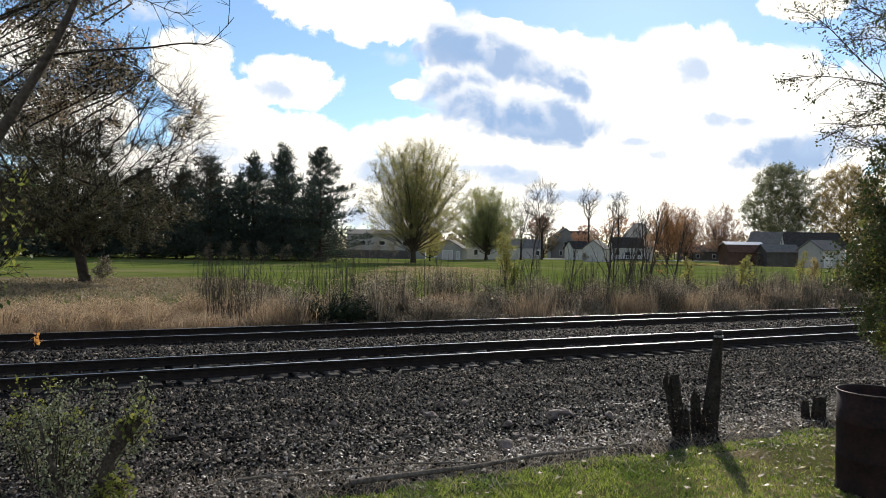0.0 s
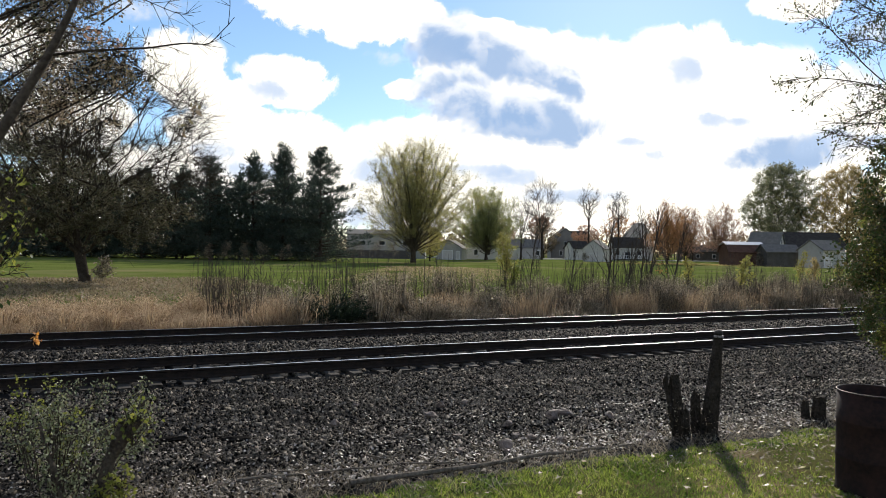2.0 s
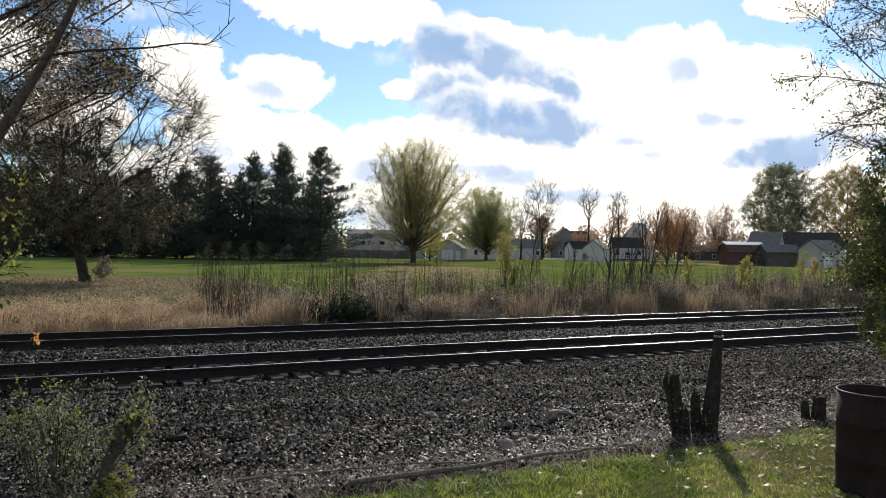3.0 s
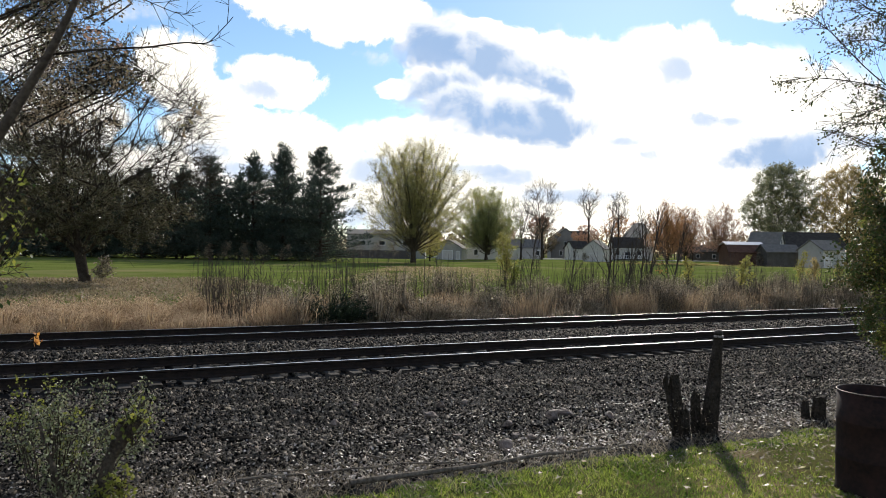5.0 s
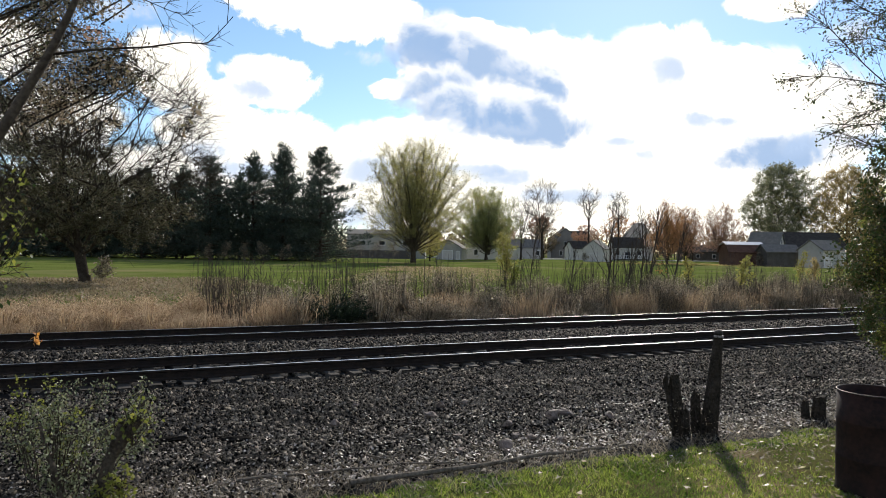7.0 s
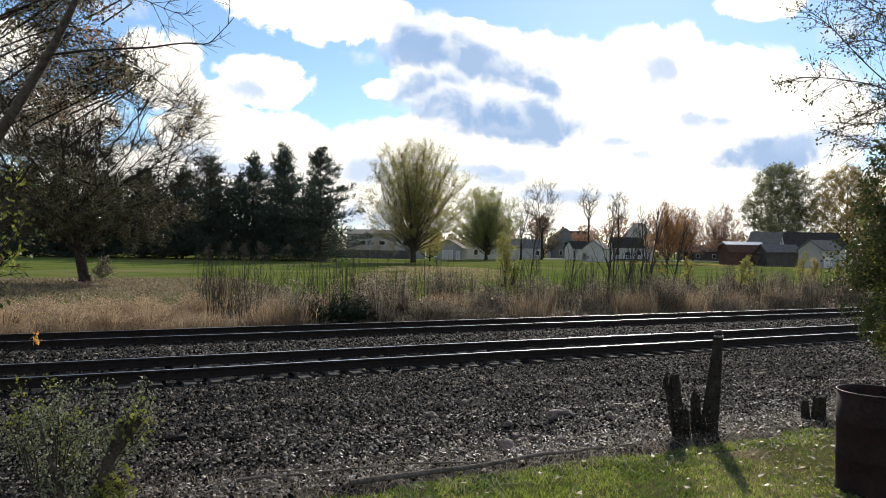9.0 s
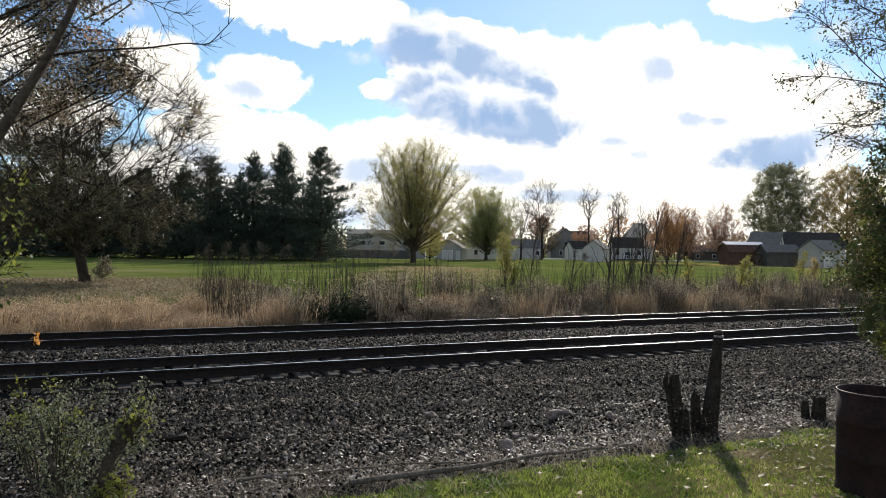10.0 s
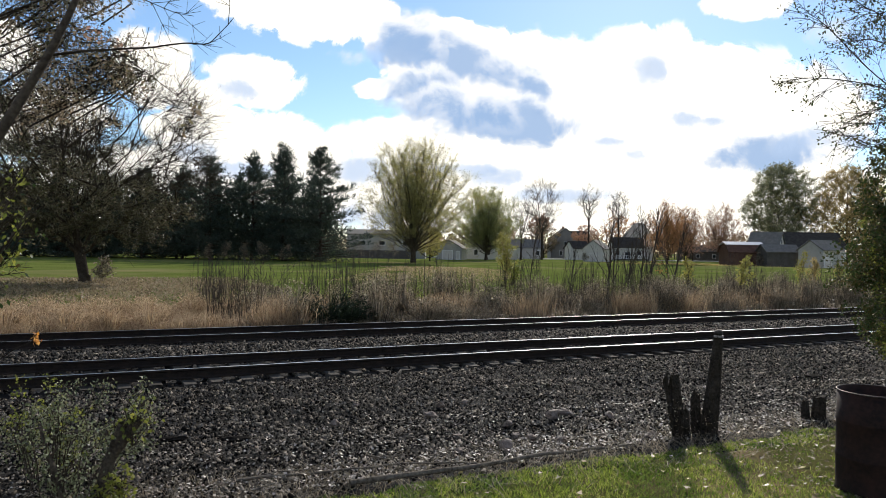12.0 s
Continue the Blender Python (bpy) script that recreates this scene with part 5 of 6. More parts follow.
    for k in range(90):
        d = unit(np.array([rng.normal(0, 1), rng.normal(0, 0.6), rng.uniform(0.25, 1.0)]))
        L = rng.uniform(0.6, 1.35)
        tip = d * L * np.array([1.1, 0.8, 0.95])
        st.append(([np.zeros(3), tip * 0.55, tip], 0.012, 0.004, 3))
        C.append(tip * rng.uniform(0.35, 1.0, (70, 1)) + rng.normal(0, 0.05, (70, 3)))
        D.append(np.tile(d, (70, 1)))
    part("stems", tubes("stems", st), M["bark"], root)
    part("foliage", leaves("foliage", rng, np.concatenate(C), 0.13, 0.03, 0.0, np.concatenate(D) * 1.5), M["juniper"], root)
    # saplings
    for i, (a, n, h, leaf, cnt, lab) in enumerate((
            (15.37, 26.2, 3.1, "yellow", 1300, "slender yellow-green sapling among the weeds"),
            (24.42, 25, 2.2, "yellow", 420, "short yellow-leaved sapling in the weeds"),
            (26.78, 24.2, 2.3, "yellow", 800, "bushy yellow sapling beyond the track"),
            (31.01, 24.2, 2.6, "yellow", 520, "yellow sapling beside the weeds"),
            (32.96, 25, 2.3, "gold", 650, "golden sapling beside the weeds"),
            (36.7, 26, 1.9, "yellow", 350, "small yellow sapling at the verge"),
            (15.35, 25.6, 1.7, "lime", 460, "low yellow-green sapling among the weeds"),
            (16.32, 25.6, 3.7, None, 0, "bare dark sapling in the weeds"),
            (20.01, 25.2, 4.9, None, 0, "bare forked sapling in the weeds"),
            (19.93, 24.6, 3.6, None, 0, "thin bare sapling in the weeds"),
            (21.6, 24.8, 4.7, None, 0, "tall bare sapling in the weeds"),
            (22.58, 25.4, 4.2, None, 0, "bare upright sapling in the weeds"),
            (20.6, 24.5, 4.3, None, 0, "tall bare sapling in the weeds"),
            (21.2, 25.3, 3.7, None, 0, "thin bare sapling in the weeds"),
            (22.1, 25.0, 5.0, None, 0, "tall bare sapling in the weeds"),
            (23.3, 24.7, 4.4, None, 0, "bare upright sapling in the weeds"),
            (17.9, 25.0, 3.0, None, 0, "thin bare sapling in the weeds"),
            (24.24, 25.8, 3.4, "orange", 160, "nearly bare sapling with few orange leaves"),
            (4.32, 25, 2.2, None, 0, "bare twiggy bush above tan grass"),
            (4.97, 25.2, 2.3, None, 0, "bare twiggy bush above tan grass"),
            (5.43, 24.8, 2.0, None, 0, "bare twiggy bush above tan grass"),
            (3.59, 26.5, 1.9, None, 0, "bare twiggy bush above tan grass"),
            (8.54, 25.5, 2.0, None, 0, "bare twiggy bush above brown weeds"),
            (19.47, 25.5, 2.2, None, 0, "bare twiggy bush above brown weeds"))):
        spec = dict(SAPLING, thin=0.008, girth=0.009, angle=(24, 30), ratio=(0.45, 0.45))
        if "twiggy" in lab:
            spec = dict(SAPLING, thin=0.006, kids=(10, 5), ratio=(0.6, 0.5), **{"from": (0.05, 0.2)})
        q = at(a, n, lift(n))
        tree("sapling", lab, 200 + i, q.x, q.y, q.z, h, spec, leaf, cnt, (0.10, 0.05), 0.3, 0.06, bark="twig", group="saplings in the verge", category="sapling")


# ---- the near side ----
def make_posts():
    def post(x, y, z0, z1, r, seed, label, lean=(0, 0), jag=0.03, cap=False, group="old fence posts", taper=0.25):
        rng = np.random.default_rng(seed)
        root = empty("fence_post", pose(x, y, z0), label, "post", group)
        bm = bmesh.new()
        k, rows = 12, 7
        rings = []
        H = z1 - z0
        for j in range(rows + 1):
            t = j / rows
            ring = []
            for i in range(k):
                a = 2 * math.pi * i / k
                rr = r * (1.1 - taper * t) * (1 + 0.12 * math.sin(3 * a + seed) + rng.normal(0, 0.035))
                zz = -0.15 + (H + 0.15) * t
                if j == rows and not cap:
                    zz += rng.uniform(-jag, jag)
                ring.append(bm.verts.new((lean[0] * t + rr * math.cos(a), lean[1] * t + rr * math.sin(a), zz)))
            rings.append(ring)
        for j in range(rows):
            for i in range(k):
                bm.faces.new((rings[j][i], rings[j][(i + 1) % k], rings[j + 1][(i + 1) % k], rings[j + 1][i]))
        bm.faces.new(rings[-1])
        part("shaft", bm, M["post"], root)
        if cap:
            bm = bmesh.new()
            bmesh.ops.create_cone(bm, cap_ends=True, segments=14, radius1=r * 0.52, radius2=r * 0.52, depth=0.022, matrix=Matrix.Translation((lean[0], lean[1], H + 0.0)))
            part("band", bm, M["band"], root, "pale worn band under the cap")
            bm = bmesh.new()
            bmesh.ops.create_uvsphere(bm, u_segments=12, v_segments=8, radius=r * 0.5, matrix=Matrix.Translation((lean[0], lean[1], H + 0.035)) @ Matrix.Diagonal((1, 1, 0.8, 1)))
            part("cap", bm, M["cap"], root, "dark round cap")
        return root

    post(2.93, 7.83, 0.26, 1.40, 0.098, 1, "tall old wooden post with a dark round cap", (0.11, 0), cap=True, taper=0.62)
    post(2.63, 7.86, 0.26, 0.93, 0.045, 2, "short split wooden post stump", (-0.15, 0), 0.10)
    post(2.68, 7.82, 0.26, 0.92, 0.055, 3, "short rotten wooden post stump", (-0.12, 0.02), 0.10)
    post(2.67, 7.75, 0.26, 0.60, 0.05, 4, "broken wooden post stump in the grass", (-0.02, 0), 0.10)
    post(2.86, 7.90, 0.26, 0.74, 0.06, 5, "broken wooden stump beside the tall post", (-0.04, 0), 0.06)
    post(4.61, 8.70, 0.22, 0.58, 0.085, 6, "short round wooden stump beside the gravel", (0.02, 0), 0.02)
    post(4.50, 8.75, 0.22, 0.50, 0.05, 7, "splintered low wooden stump", (-0.03, 0), 0.05)


def make_barrel():
    x, y, z = 3.62, 5.92, 0.355
    root = empty("burn_barrel", pose(x, y, z), "rusty dark brown open steel barrel on the grass", "barrel")
    k = 48
    R, H = 0.295, 0.83
    prof = [(R, 0.0), (R + 0.008, 0.012), (R, 0.03)]
    for c in (0.29, 0.585):
        prof += [(R, c - 0.025), (R + 0.006, c - 0.008), (R + 0.006, c + 0.008), (R, c + 0.025)]
    prof += [(R, H), (R - 0.006, H), (R - 0.006, 0.25), (0.0, 0.22)]
    bm = bmesh.new()
    rings = []
    for r, h in prof:
        rings.append([bm.verts.new((r * math.cos(2 * math.pi * i / k) * (1 + 0.008 * math.sin(5.0 * i / k * 6.28 + h * 3)), r * math.sin(2 * math.pi * i / k), h)) for i in range(k)] if r > 0 else [bm.verts.new((0, 0, h))])
    for a, b in zip(rings, rings[1:]):
        for i in range(k):
            j = (i + 1) % k
            if len(b) == 1:
                bm.faces.new((a[i], a[j], b[0]))
            else:
                bm.faces.new((a[i], a[j], b[j], b[i]))
    bmesh.ops.recalc_face_normals(bm, faces=bm.faces)
    for f in bm.faces:
        f.smooth = True
    part("drum", bm, M["barrel"], root)
    V, F = [], []
    for i in range(k):
        a = 2 * math.pi * i / k
        for j in range(8):
            b = 2 * math.pi * j / 8
            rr = R + 0.005 * math.cos(b)
            V.append((rr * math.cos(a), rr * math.sin(a), H + 0.005 * math.sin(b)))
            F.append((i * 8 + j, ((i + 1) % k) * 8 + j, ((i + 1) % k) * 8 + (j + 1) % 8, i * 8 + (j + 1) % 8))
    part("rim", fast("rim", V, F), M["barrel_rim"], root, "worn rolled steel rim")


def rock(name, label, x, y, z, sx, sy, sz, seed, mat="rock", turn=0.0):
    bm = bmesh.new()
    bmesh.ops.create_icosphere(bm, subdivisions=2, radius=1.0)
    for v in bm.verts:
        k = 1 + 0.6 * noise.noise(v.co * 1.3 + Vector((seed * 3.1, 0, 0))) + 0.22 * noise.noise(v.co * 3 + Vector((seed, 5, 0)))
        v.co = Vector((v.co.x * sx, v.co.y * sy, v.co.z * sz)) * k
    ob = part(name, bm, M[mat])
    ob.matrix_world = pose(x, y, z, 0, 0, turn)
    return tagged(ob, label, "rock", "stones beside the gravel")


def make_rocks():
    rows = ((1.62, 9.45, 0.14, 0.07, 0.045), (1.45, 9.25, 0.09, 0.07, 0.06), (2.2, 9.3, 0.11, 0.06, 0.045), (0.70, 7.56, 0.115, 0.07, 0.06), (-0.13, 9.56, 0.085, 0.06, 0.05), (0.0, 10.3, 0.07, 0.05, 0.045), (0.85, 8.9, 0.055, 0.05, 0.045), (0.9, 8.45, 0.06, 0.05, 0.04), (1.05, 8.1, 0.06, 0.05, 0.045), (0.2, 8.2, 0.05, 0.04, 0.03), (0.2, 7.4, 0.05, 0.04, 0.03), (-1.35, 9.2, 0.07, 0.06, 0.05), (0.35, 10.6, 0.06, 0.05, 0.035), (-1.2, 10.1, 0.05, 0.04, 0.03), (1.35, 7.9, 0.06, 0.045, 0.03), (2.3, 7.9, 0.06, 0.04, 0.03), (2.4, 8.05, 0.05, 0.04, 0.03))
    # Flat dark lumps, added in place of shadow-dark hollows in the gravel.
    for x, y, sx, sy in ((-2.35, 8.27, 0.2, 0.07), (7.05, 13.5, 0.18, 0.12), (-3.1, 8.3, 0.16, 0.05)):
        bm = bmesh.new()
        bmesh.ops.create_icosphere(bm, subdivisions=2, radius=1.0)
        for v in bm.verts:
            v.co = Vector((v.co.x * sx, v.co.y * sy, v.co.z * 0.03)) * (1 + 0.5 * noise.noise(v.co * 1.6 + Vector((x, y, 0))))
        ob = part("hollow_lump", bm, M["rotten"])
        ob.matrix_world = pose(x, y, lift(along(x, y)[1]) + relief(*along(x, y)) + 0.045, 0, 0, 12)
        tagged(ob, "dark flat lump standing in for a shadow-dark hollow in gravel", "timber", "timber chunks on gravel")
    for i, (x, y, sx, sy, sz) in enumerate(rows):
        n = along(x, y)[1]
        rock("rock", ("rounded brown fieldstone lying on the gravel", "pale flat stone chunk lying on the gravel")[i in (0, 2)], x, y, lift(n) + relief(*along(x, y)) + 0.03 + sz * 0.7, sx, sy, sz, i + 1, "rock", 40 * i)


def stick(label, pts, r, seed):
    rng = np.random.default_rng(seed)
    lines = []
    P = [np.array((x, y, lift(along(x, y)[1]) + relief(*along(x, y)) + dz)) for x, y, dz in pts]
    fine = []
    for p, q in zip(P, P[1:]):
        for t in (0, 0.34, 0.67):
            fine.append(p + (q - p) * t + rng.normal(0, r * 0.4, 3))
    fine.append(P[-1])
    ob = part("fallen_branch", tubes("fallen_branch", [(fine, r, r * 0.4, 6)]), M["driftwood"])
    tagged(ob, label, "branch", "fallen branches")


def make_sticks():
    stick("long bent branch lying along the grass edge", ((-0.75, 5.95, 0.05), (0.05, 6.3, 0.06), (0.75, 6.75, 0.06), (1.55, 7.2, 0.05), (2.05, 7.5, 0.03)), 0.027, 1)
    stick("dry grey branch lying on the gravel", ((-1.85, 6.35, 0.05), (-1.1, 6.5, 0.05), (-0.35, 6.75, 0.06), (0.45, 6.65, 0.04)), 0.015, 2)
    stick("thin forked twig on the gravel", ((-0.75, 7.3, 0.05), (-0.45, 6.8, 0.09), (-0.25, 6.4, 0.05)), 0.01, 3)
    stick("thin dry twig on the gravel", ((0.15, 8.3, 0.04), (0.45, 7.5, 0.06), (0.6, 7.0, 0.04)), 0.009, 4)
    stick("thin pale twig near the posts", ((1.35, 7.9, 0.03), (1.9, 8.2, 0.06), (2.5, 8.2, 0.04)), 0.011, 5)
    stick("dry grey branch lying in stones", ((3.6, 8.7, 0.03), (3.85, 8.2, 0.06), (3.95, 7.9, 0.03)), 0.012, 6)
    stick("thin dry twig lying on coarse gravel", ((-2.0, 6.2, 0.03), (-1.5, 6.6, 0.08), (-1.0, 6.9, 0.03)), 0.008, 7)
    rng = np.random.default_rng(14)
    for k in range(14):
        a, n, t = rng.uniform(-0.6, 8.5), rng.uniform(5.7, 6.9), rng.uniform(0, 3.14)
        p = at(a, n)
        L = rng.uniform(0.12, 0.4)
        stick("thin dry twig lying among gravel and turf", ((p.x, p.y, 0.05), (p.x + L * 0.5 * math.cos(t), p.y + L * 0.5 * math.sin(t), 0.085), (p.x + L * math.cos(t + 0.2), p.y + L * math.sin(t + 0.2), 0.05)), rng.uniform(0.004, 0.008), 30 + k)
    stick("thin dry twig in the dark gravel", ((-2.6, 7.6, 0.03), (-2.0, 8.1, 0.06)), 0.008, 8)


def make_yard():
    rng = np.random.default_rng(9)
    k = 175000
    X, Y = rng.uniform(-2.4, 6.2, k), rng.uniform(4.9, 9.2, k)
    A, N = along(X, Y)
    p = np.array([noise.noise((x * 1.1, y * 1.1, 7)) for x, y in zip(X, Y)])
    bare = np.array([noise.noise((x * 0.7 + 3, y * 0.7, 2)) for x, y in zip(X, Y)])
    edge = 5.55 + 0.35 * p
    fleck = np.array([noise.noise((x * 3.1, y * 3.1, 17)) for x, y in zip(X, Y)])
    soil = (X > 2.9 + 0.5 * p) & (Y > 6.0) & (bare > -0.3) & (N < 5.1)
    ok = (N < edge) & (Y > 4.8) & (rng.uniform(-1.2, 0.1, k) < fleck) & (rng.uniform(0, 1, k) > 0.86 * np.clip((X - 2.5 + 0.9 * p + 0.6 * bare) / 0.9, 0, 1) * np.clip((Y - 5.7 + 0.6 * bare) / 0.6, 0, 1) * np.clip((5.35 - N + 0.4 * p) / 0.4, 0, 1)) & ((X > -0.9) | (rng.uniform(0, 1, k) < 0.35))
    C = np.stack([X, Y, np.array([lift(n) for n in N]) - 0.005], 1)[ok]
    # Noise picks the patches whose blades get the shade-dark colour.
    patch = np.array([noise.noise((q[0] * 1.9, q[1] * 1.9, 31)) + 0.5 * noise.noise((q[0] * 5.5, q[1] * 5.5, 3)) for q in C]) > 0.02
    tagged(part("yard_grass", blades("yard_grass", rng, C[~patch], 0.045, 0.0048, 0.5, 0.7), M["grass"]), "short sunlit green grass in the yard", "grass", "", "stuff")
    tagged(part("shade_turf", blades("shade_turf", rng, C[patch], 0.036, 0.0055, 0.6, 0.8), M["shade_grass"]), "patches of deeper green turf in the yard, standing in for shade", "grass", "", "stuff")
    k = 520
    X, Y = rng.uniform(-1.5, 6.5, k), rng.uniform(5.0, 9.5, k)
    N = along(X, Y)[1]
    ok = (N < 5.9) & ((X > 1.9) | (rng.uniform(0, 1, k) < 0.45))
    C = np.stack([X, Y, np.array([lift(n) for n in N]) + 0.03], 1)[ok]
    tagged(part("fallen_leaves", litter("fallen_leaves", rng, C, 0.025, 0.2), M["litter"]), "pale dry fallen leaves on the yard grass", "leaves", "", "stuff")
    k = 4200
    X, Y = rng.uniform(2.2, 7.0, k), rng.uniform(5.3, 9.5, k)
    N = along(X, Y)[1]
    ok = (N < 5.5) & (rng.uniform(0, 1, k) < np.clip((X - 2.3) / 1.2, 0.1, 1))
    C = np.stack([X, Y, np.array([lift(n) for n in N]) + 0.016], 1)[ok]
    tagged(part("leaf_crumbs", litter("leaf_crumbs", rng, C, 0.014, 0.3), M["brownleaf"]), "brown leaf crumbs on bare yard soil", "leaves", "", "stuff")
    # pale crumbs, chips and bits of leaf over the near gravel
    k = 8000
    A, N = rng.uniform(-3, 13, k), 5.7 + np.abs(rng.normal(0, 1.5, k))
    C = A[:, None] * AX + N[:, None] * NX
    C[:, 2] = np.array([lift(n) + relief(a, n) for a, n in zip(A, N)]) + 0.045
    tagged(part("gravel_litter", litter("gravel_litter", rng, C, 0.013, 0.3), M["chips"]), "pale leaf and bark crumbs on gravel", "leaves", "", "stuff")
    # dry straw and roots where the gravel meets the turf
    k = 13000
    A, N = rng.uniform(-3, 14, k), rng.normal(5.9, 0.5, k)
    C = A[:, None] * AX + N[:, None] * NX
    C[:, 2] = np.array([lift(n) for n in N])
    tagged(part("dry_straw", blades("dry_straw", rng, C, 0.10, 0.006, 1.1, 0.9), M["brush"]), "dry straw where gravel meets turf", "dry grass", "", "stuff")


def vine(root, rng, pts, r, leaf, per, size, name="branch", droop=0.4, sub=5, sublen=0.35, leafmat=None):
    """A branch with side twigs and leaves, under root. Points in root's space."""
    P = [np.array(p, dtype=float) for p in pts]
    fine = []
    for p, q in zip(P, P[1:]):
        for t in (0, 0.25, 0.5, 0.75):
            fine.append(p + (q - p) * t + rng.normal(0, r * 0.25 + 0.003, 3))
    fine.append(P[-1])
    fine = [fine[0]] + [(u + 2 * v + w) / 4 for u, v, w in zip(fine, fine[1:], fine[2:])] + [fine[-1]]
    lines = [(fine, r, max(0.0025, r * 0.25), 6)]
    C = []
    for k in range(sub):
        i = rng.integers(1, len(fine) - 1)
        d = unit(unit(fine[i + 1] - fine[i]) * 0.8 + rng.normal(0, 0.55, 3))
        L = sublen * rng.uniform(0.5, 1.3)
        q = fine[i] + d * L * 0.5 + rng.normal(0, 0.02, 3)
        e = fine[i] + d * L + np.array([0, 0, -0.05 * L])
        lines.append(([fine[i], q, e], max(0.003, r * 0.3), 0.0018, 4))
        for j in range(3):
            d2 = unit(d + rng.normal(0, 0.6, 3))
            e2 = q + d2 * L * 0.45
            lines.append(([q, e2], 0.0022, 0.0015, 3))
            C.append(e2)
        C += [q, e, (q + e) / 2]
    b = part(name, tubes(name, lines), M["bark"], root)
    if leaf:
        C = np.array(C)
        pick = rng.integers(0, len(C), per)
        part("leaves", leaves("leaves", rng, C[pick] + rng.normal(0, 0.035, (per, 3)), size[0], size[1], droop), M[leaf], b)
    return b


SWAY = []


def make_near_left():
    rng = np.random.default_rng(41)
    # leaning tree whose trunk stands outside the view
    root = empty("box_elder_tree", pose(-4.6, 6.1, 0.33), "leaning tree with brown withered leaves and bare twigs", "tree")

    def w(x, y, z):
        return (x + 4.6, y - 6.1, z - 0.33)

    part("trunk", tubes("trunk", [([w(-4.62, 6.1, 0.2), w(-4.5, 6.1, 1.4), w(-4.25, 6.05, 2.4), w(-3.74, 6.0, 3.23), w(-3.32, 6.0, 3.93), w(-3.1, 6.0, 4.4), w(-2.8, 6.1, 5.3)], 0.07, 0.016, 9)]), M["twig"], root)
    b = vine(root, rng, [w(-3.33, 6.0, 3.89), w(-2.9, 5.95, 3.93), w(-2.55, 5.95, 3.95), w(-2.18, 5.95, 4.0), w(-1.98, 5.95, 3.99), w(-1.78, 5.95, 4.22)], 0.011, None, 0, (0, 0), "bare_bough", sub=16, sublen=0.26)
    SWAY.append((b, 0.25, 1.0))
    vine(root, rng, [w(-2.75, 6.0, 3.92), w(-2.45, 6.0, 3.7), w(-2.15, 6.0, 3.48)], 0.005, None, 0, (0, 0), "twig", 0.8, 2, 0.08)
    part("withered_leaf", leaves("withered_leaf", rng, np.array(w(-2.10, 6.0, 3.47)) + rng.normal(0, 0.025, (9, 3)), 0.07, 0.035, 0.8), M["brownleaf"], root, "withered brown leaf cluster")
    part("withered_leaf", leaves("withered_leaf", rng, np.array(w(-2.18, 6.0, 3.33)) + rng.normal(0, 0.03, (9, 3)) * np.array([0.6, 0.6, 1.5]), 0.07, 0.035, 0.8), M["brownleaf"], root, "withered brown leaf cluster")
    vine(root, rng, [w(-3.6, 6.2, 4.6), w(-2.9, 6.2, 4.55), w(-2.45, 6.2, 4.35), w(-2.2, 6.2, 4.3)], 0.005, None, 0, (0, 0), "bough", sub=9, sublen=0.3)
    for k in range(46):
        x0, z0 = rng.uniform(-4.5, -3.2), rng.uniform(3.3, 4.9)
        x1, z1 = x0 + rng.uniform(0.1, 0.75), z0 + rng.uniform(-0.25, 0.5)
        y0 = rng.uniform(6.1, 7.7)
        bb = vine(root, rng, [w(x0 - 0.3, y0, z0 - 0.1), w((x0 + x1) / 2, y0, (z0 + z1) / 2 + 0.08), w(min(x1, -rng.uniform(0.48, 0.6) * y0), y0, z1)], 0.009, "brownleaf" if k % 3 else "olive", 215, (0.036, 0.022), "bough", 0.5, 11, 0.32)
        if k % 12 == 0:
            SWAY.append((bb, 0.4, 0.7 + 0.1 * k))
    vine(root, rng, [w(-3.1, 6.0, 4.1), w(-2.95, 6.0, 4.12), w(-2.82, 6.0, 4.05)], 0.006, "rustleaf", 46, (0.042, 0.026), "twig", 0.9, 5, 0.12)
    # green leaved branch close by
    root = empty("green_bough_bush", pose(-3.6, 4.6, 0.36), "leafy bush with lime green leaves and thin stems", "bush")
    for k in range(22):
        x1, z1 = rng.uniform(-3.05, -2.66), rng.uniform(2.4, 2.95)
        y1 = rng.uniform(4.4, 5.0)
        bb = vine(root, rng, [(0, 0, -0.05), ((x1 + 3.6) * 0.35, (y1 - 4.6) * 0.5, (z1 - 0.36) * 0.6), (x1 + 3.6, y1 - 4.6, z1 - 0.36)], 0.010, "lime" if k % 3 else "darkgreen", 55, (0.045, 0.026), "stem", 0.4, 8, 0.22)
        if k % 4 == 0:
            SWAY.append((bb, 0.3, 1.3 + 0.2 * k))
    for k in range(5):
        z1 = rng.uniform(1.35, 1.75)
        vine(root, rng, [(0, 0, -0.05), (0.2, 0, 0.7), (rng.uniform(0.55, 0.68), 0.2, z1 - 0.36)], 0.007, "lime", 16, (0.08, 0.05), "stem", 0.4, 4, 0.15)
    b = vine(root, rng, [(0, 0, -0.05), (0.3, 0.2, 0.9), (0.62, 0.36, 1.2), (0.76, 0.4, 1.27)], 0.006, None, 0, (0, 0), "stem", 0.5, 2, 0.05)
    part("withered_leaf", leaves("withered_leaf", rng, np.array([0.76, 0.4, 1.27]) + rng.normal(0, 0.016, (16, 3)), 0.034, 0.026, 0.3), M["amber"], b, "bright orange withered leaf cluster")
    SWAY.append((b, 0.15, 2.1))
    # low shrub and forked stump at the gravel's edge
    root = empty("forked_stump", pose(-2.66, 5.6, 0.28), "grey forked sapling stump with sprouting green leaves", "stump")
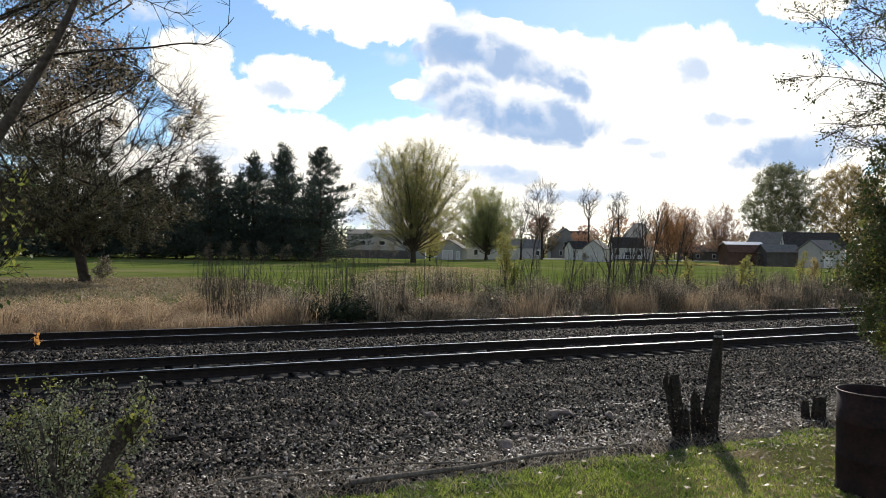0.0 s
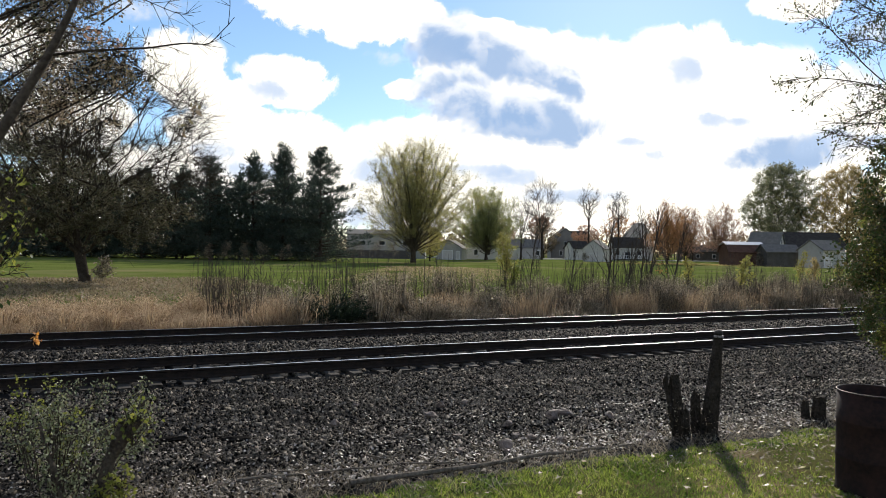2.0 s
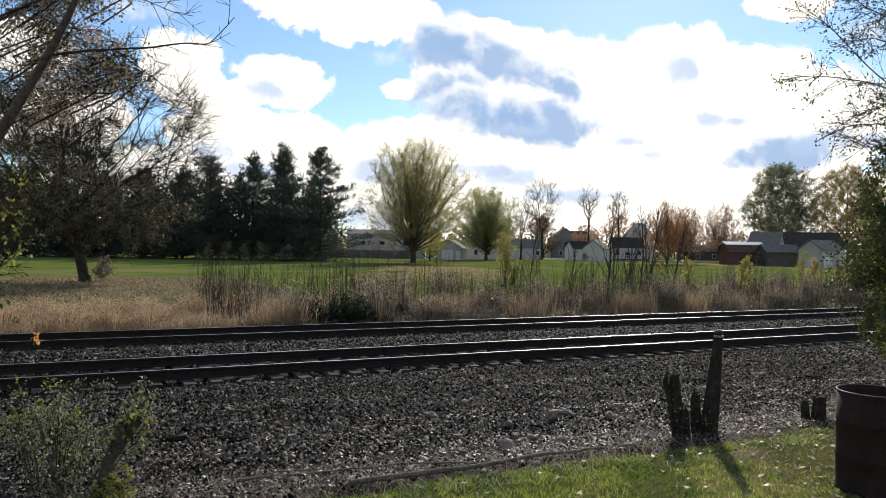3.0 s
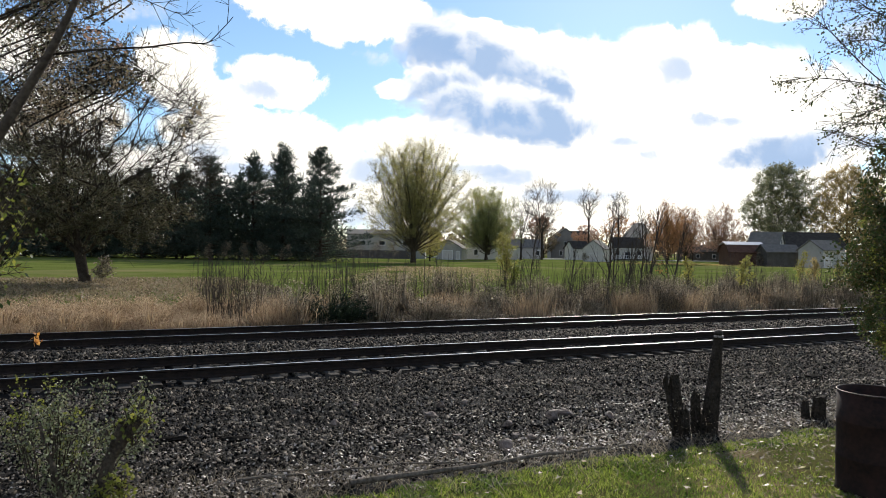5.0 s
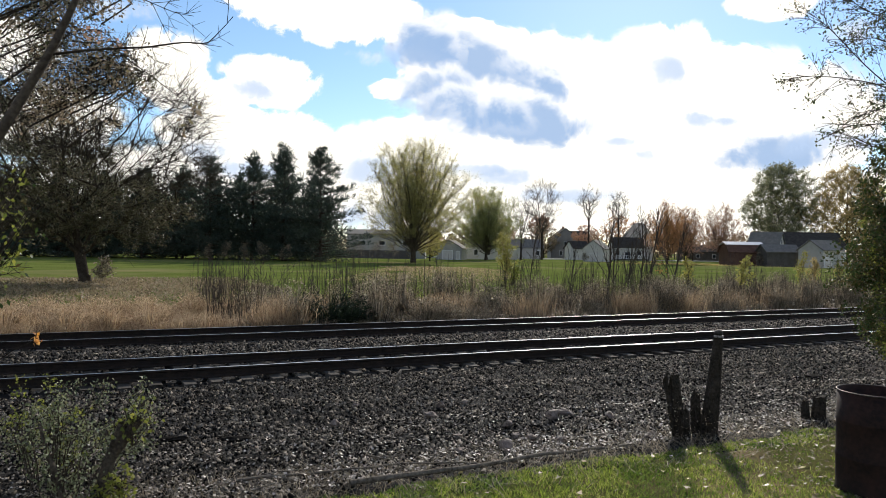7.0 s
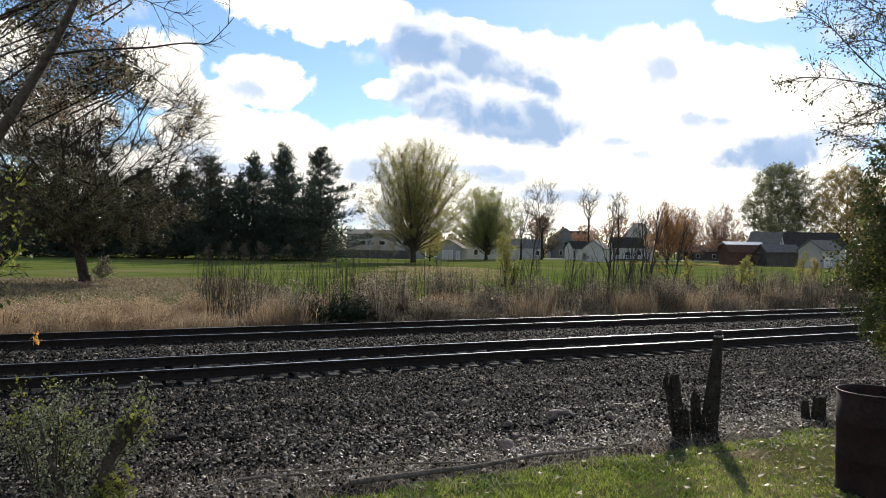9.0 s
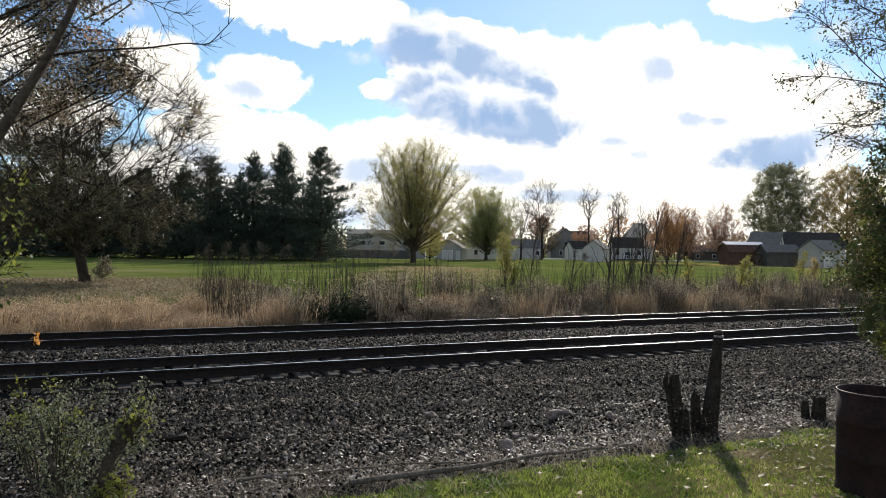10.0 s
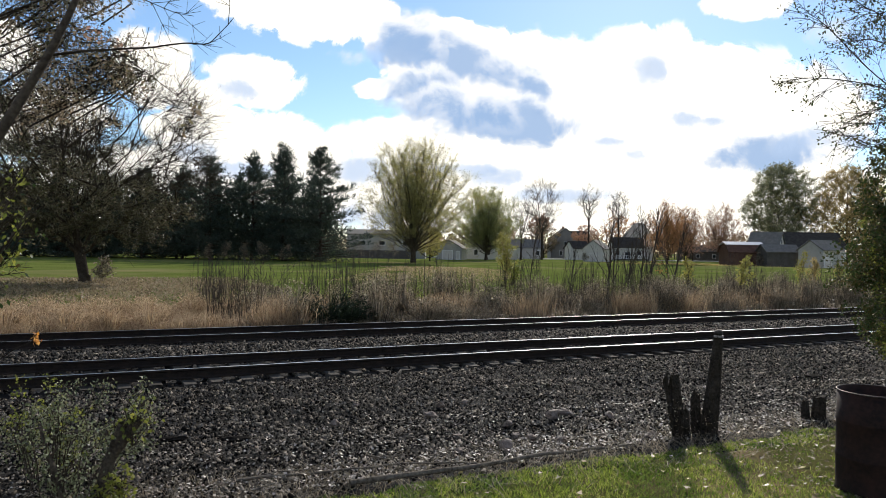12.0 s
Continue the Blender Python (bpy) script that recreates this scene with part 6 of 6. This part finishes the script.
    part("stem", tubes("stem", [([(0, 0, -0.1), (0.03, 0, 0.2), (0.10, 0, 0.42), (0.17, 0, 0.62)], 0.055, 0.035, 8), ([(0.09, 0.0, 0.36), (0.2, 0, 0.52), (0.30, 0, 0.66)], 0.04, 0.034, 8)]), M["stump"], root)
    for k in range(6):
        vine(root, rng, [(0.25, 0, 0.45), (rng.uniform(0.15, 0.4), rng.uniform(-0.1, 0.1), 0.62), (rng.uniform(0.12, 0.42), rng.uniform(-0.1, 0.1), rng.uniform(0.6, 0.9))], 0.004, "lime", 16, (0.042, 0.032), "sprout", 0.3, 4, 0.12)
    for k in range(7):
        vine(root, rng, [(0.0, 0, 0), (rng.uniform(0.0, 0.3), -0.1, 0.1), (rng.uniform(0.1, 0.35), -0.15, rng.uniform(0.1, 0.3))], 0.004, "lime", 30, (0.045, 0.036), "sprout", 0.3, 4, 0.12)
    root = empty("mossy_branch", pose(-3.15, 5.6, 0.28), "mossy broken branch standing among bramble leaves", "branch", "fallen branches")
    part("stem", tubes("stem", [([(0.22, 0.02, -0.06), (0.14, 0.0, 0.2), (0.07, 0.0, 0.38), (0.0, 0.02, 0.58)], 0.03, 0.014, 7), ([(0.09, 0, 0.33), (0.16, 0, 0.46)], 0.012, 0.006, 6)]), M["stump"], root)
    root = empty("bramble", pose(-3.2, 5.9, 0.27), "low dull green bramble over the gravel edge", "shrub")
    for k in range(40):
        e = np.array([rng.uniform(-0.8, 0.75), rng.uniform(-0.5, 0.9), rng.uniform(0.15, 0.75)])
        vine(root, rng, [(e[0] * 0.5, e[1] * 0.5, -0.05), tuple(e * np.array([0.8, 0.8, 0.8])), tuple(e)], 0.005, "bramble" if k % 7 else "lime", 100, (0.031, 0.022), "cane", 0.2, 5, 0.2)


    root = empty("weed_clump", pose(2.80, 7.74, 0.27), "dark weeds grown round old post stumps", "weeds")
    for k in range(12):
        e = np.array([rng.uniform(-0.32, 0.15), rng.uniform(-0.1, 0.12), rng.uniform(0.1, 0.42)])
        vine(root, rng, [(e[0] * 0.8, e[1], -0.05), tuple(e * 0.7), tuple(e)], 0.003, "brush", 12, (0.03, 0.014), "stem", 0.1, 4, 0.12)


def make_near_right():
    rng = np.random.default_rng(52)
    root = empty("mulberry_tree", pose(6.3, 8.2, 0.3), "dark leafy tree with sparse boughs hanging over the yard", "tree")

    def w(x, y, z):
        return (x - 6.3, y - 8.2, z - 0.3)

    part("trunk", tubes("trunk", [([w(6.3, 8.2, 0.1), w(6.25, 8.2, 1.5), w(6.1, 8.1, 2.8), w(5.8, 8.0, 4.0), w(5.6, 8.0, 5.4)], 0.14, 0.05, 9), ([w(6.1, 8.1, 2.9), w(6.6, 8.4, 4.2), w(6.9, 8.6, 5.6)], 0.08, 0.03, 8)]), M["bark"], root)
    boughs = (((6.0, 8.0, 3.3), (4.75, 7.2, 3.85), (4.2, 7.0, 4.0), (3.75, 7.0, 4.05), (3.42, 7.0, 4.06), 100),
              ((5.8, 8.0, 3.9), (4.7, 7.2, 3.85), (4.1, 7.0, 4.18), (3.75, 7.0, 4.55), (3.55, 7.0, 4.68), 90),
              ((5.7, 8.0, 4.3), (4.9, 7.3, 4.5), (4.4, 7.0, 4.6), (4.1, 7.0, 4.75), (3.9, 7.0, 4.9), 90),
              ((5.9, 8.0, 3.0), (4.9, 7.3, 3.4), (4.35, 7.0, 3.62), (4.0, 7.0, 3.6), (3.72, 7.0, 3.46), 80),
              ((5.9, 8.0, 3.0), (4.9, 7.3, 3.3), (4.5, 7.0, 3.4), (4.2, 7.0, 3.38), (4.0, 7.0, 3.45), 60),
              ((5.7, 8.0, 4.4), (4.8, 7.2, 4.3), (4.45, 7.0, 4.35), (4.2, 7.0, 4.45), (4.0, 7.0, 4.42), 120),
              ((5.7, 8.0, 4.5), (4.8, 7.2, 4.7), (4.5, 7.0, 4.8), (4.3, 7.0, 4.7), (4.1, 7.0, 4.62), 120),
              ((5.8, 8.0, 3.4), (4.9, 7.3, 3.7), (4.5, 7.0, 3.85), (4.3, 7.0, 3.75), (4.1, 7.0, 3.72), 90),
              ((5.6, 8.0, 4.6), (4.9, 7.3, 4.9), (4.5, 7.0, 5.0), (4.3, 7.0, 5.0), (4.1, 7.0, 5.05), 130))
    for i, row in enumerate(boughs):
        b = vine(root, rng, [w(*q) for q in row[:5]], 0.009, "darkgreen", int(row[5] * 3.0), (0.036, 0.019), "bough", 0.7, 30, 0.34)
        SWAY.append((b, 0.3, 0.5 + 0.37 * i))
    root = empty("leafy_bush", pose(8.3, 11.8, 0.05), "tall dense dark green bush beside the gravel", "bush")
    part("trunk", tubes("trunk", [([(0, 0, -0.2), (-0.05, 0, 1.2), (-0.2, 0.1, 2.6), (-0.1, 0.1, 4.0)], 0.09, 0.02, 8)]), M["bark"], root)
    for k in range(120):
        z1 = 0.5 + 3.9 * rng.uniform(0, 1) ** 0.9
        y1 = rng.uniform(10.8, 12.8)
        edge = 0.556 + 0.02 * abs(z1 - 2.0) + (0.03 if z1 < 1.2 else 0.0) + 0.02 * noise.noise((z1 * 2, y1, 0))
        x1 = y1 * rng.uniform(edge, 0.70)
        vine(root, rng, [(0, 0, 0.3 + 0.6 * (z1 - 0.3)), ((x1 - 8.3) * 0.5, (y1 - 11.8) * 0.5, z1 - 0.02), (x1 - 8.3, y1 - 11.8, z1 - 0.05)], 0.01, "darkgreen" if k % 9 else "lime", 420, (0.06, 0.036), "bough", 0.5, 9, 0.42)


def motions():
    """The clouds drift; a few light boughs rock a little in the wind."""
    for ob, x, y, z, tilt, v in CLOUDS:
        walk(ob, [(t, pose(x - v * t, y, z, 0, tilt, 0)) for t in (0.0, 6.0, 12.0)])
    for ob, amount, phase in SWAY:
        walk(ob, [(t * 0.75, pose(0, 0, 0, amount * math.sin(t * 1.9 + phase * 5), amount * 0.7 * math.sin(t * 1.4 + phase * 3), 0)) for t in range(17)])


make_ground()
make_strips()
make_clouds()
make_fill_clouds()
make_buildings()
make_trees()
make_far_woods()
make_verge()
make_posts()
make_barrel()
make_rocks()
make_sticks()
make_yard()
make_near_left()
make_near_right()
make_ballast()
make_tracks()
motions()
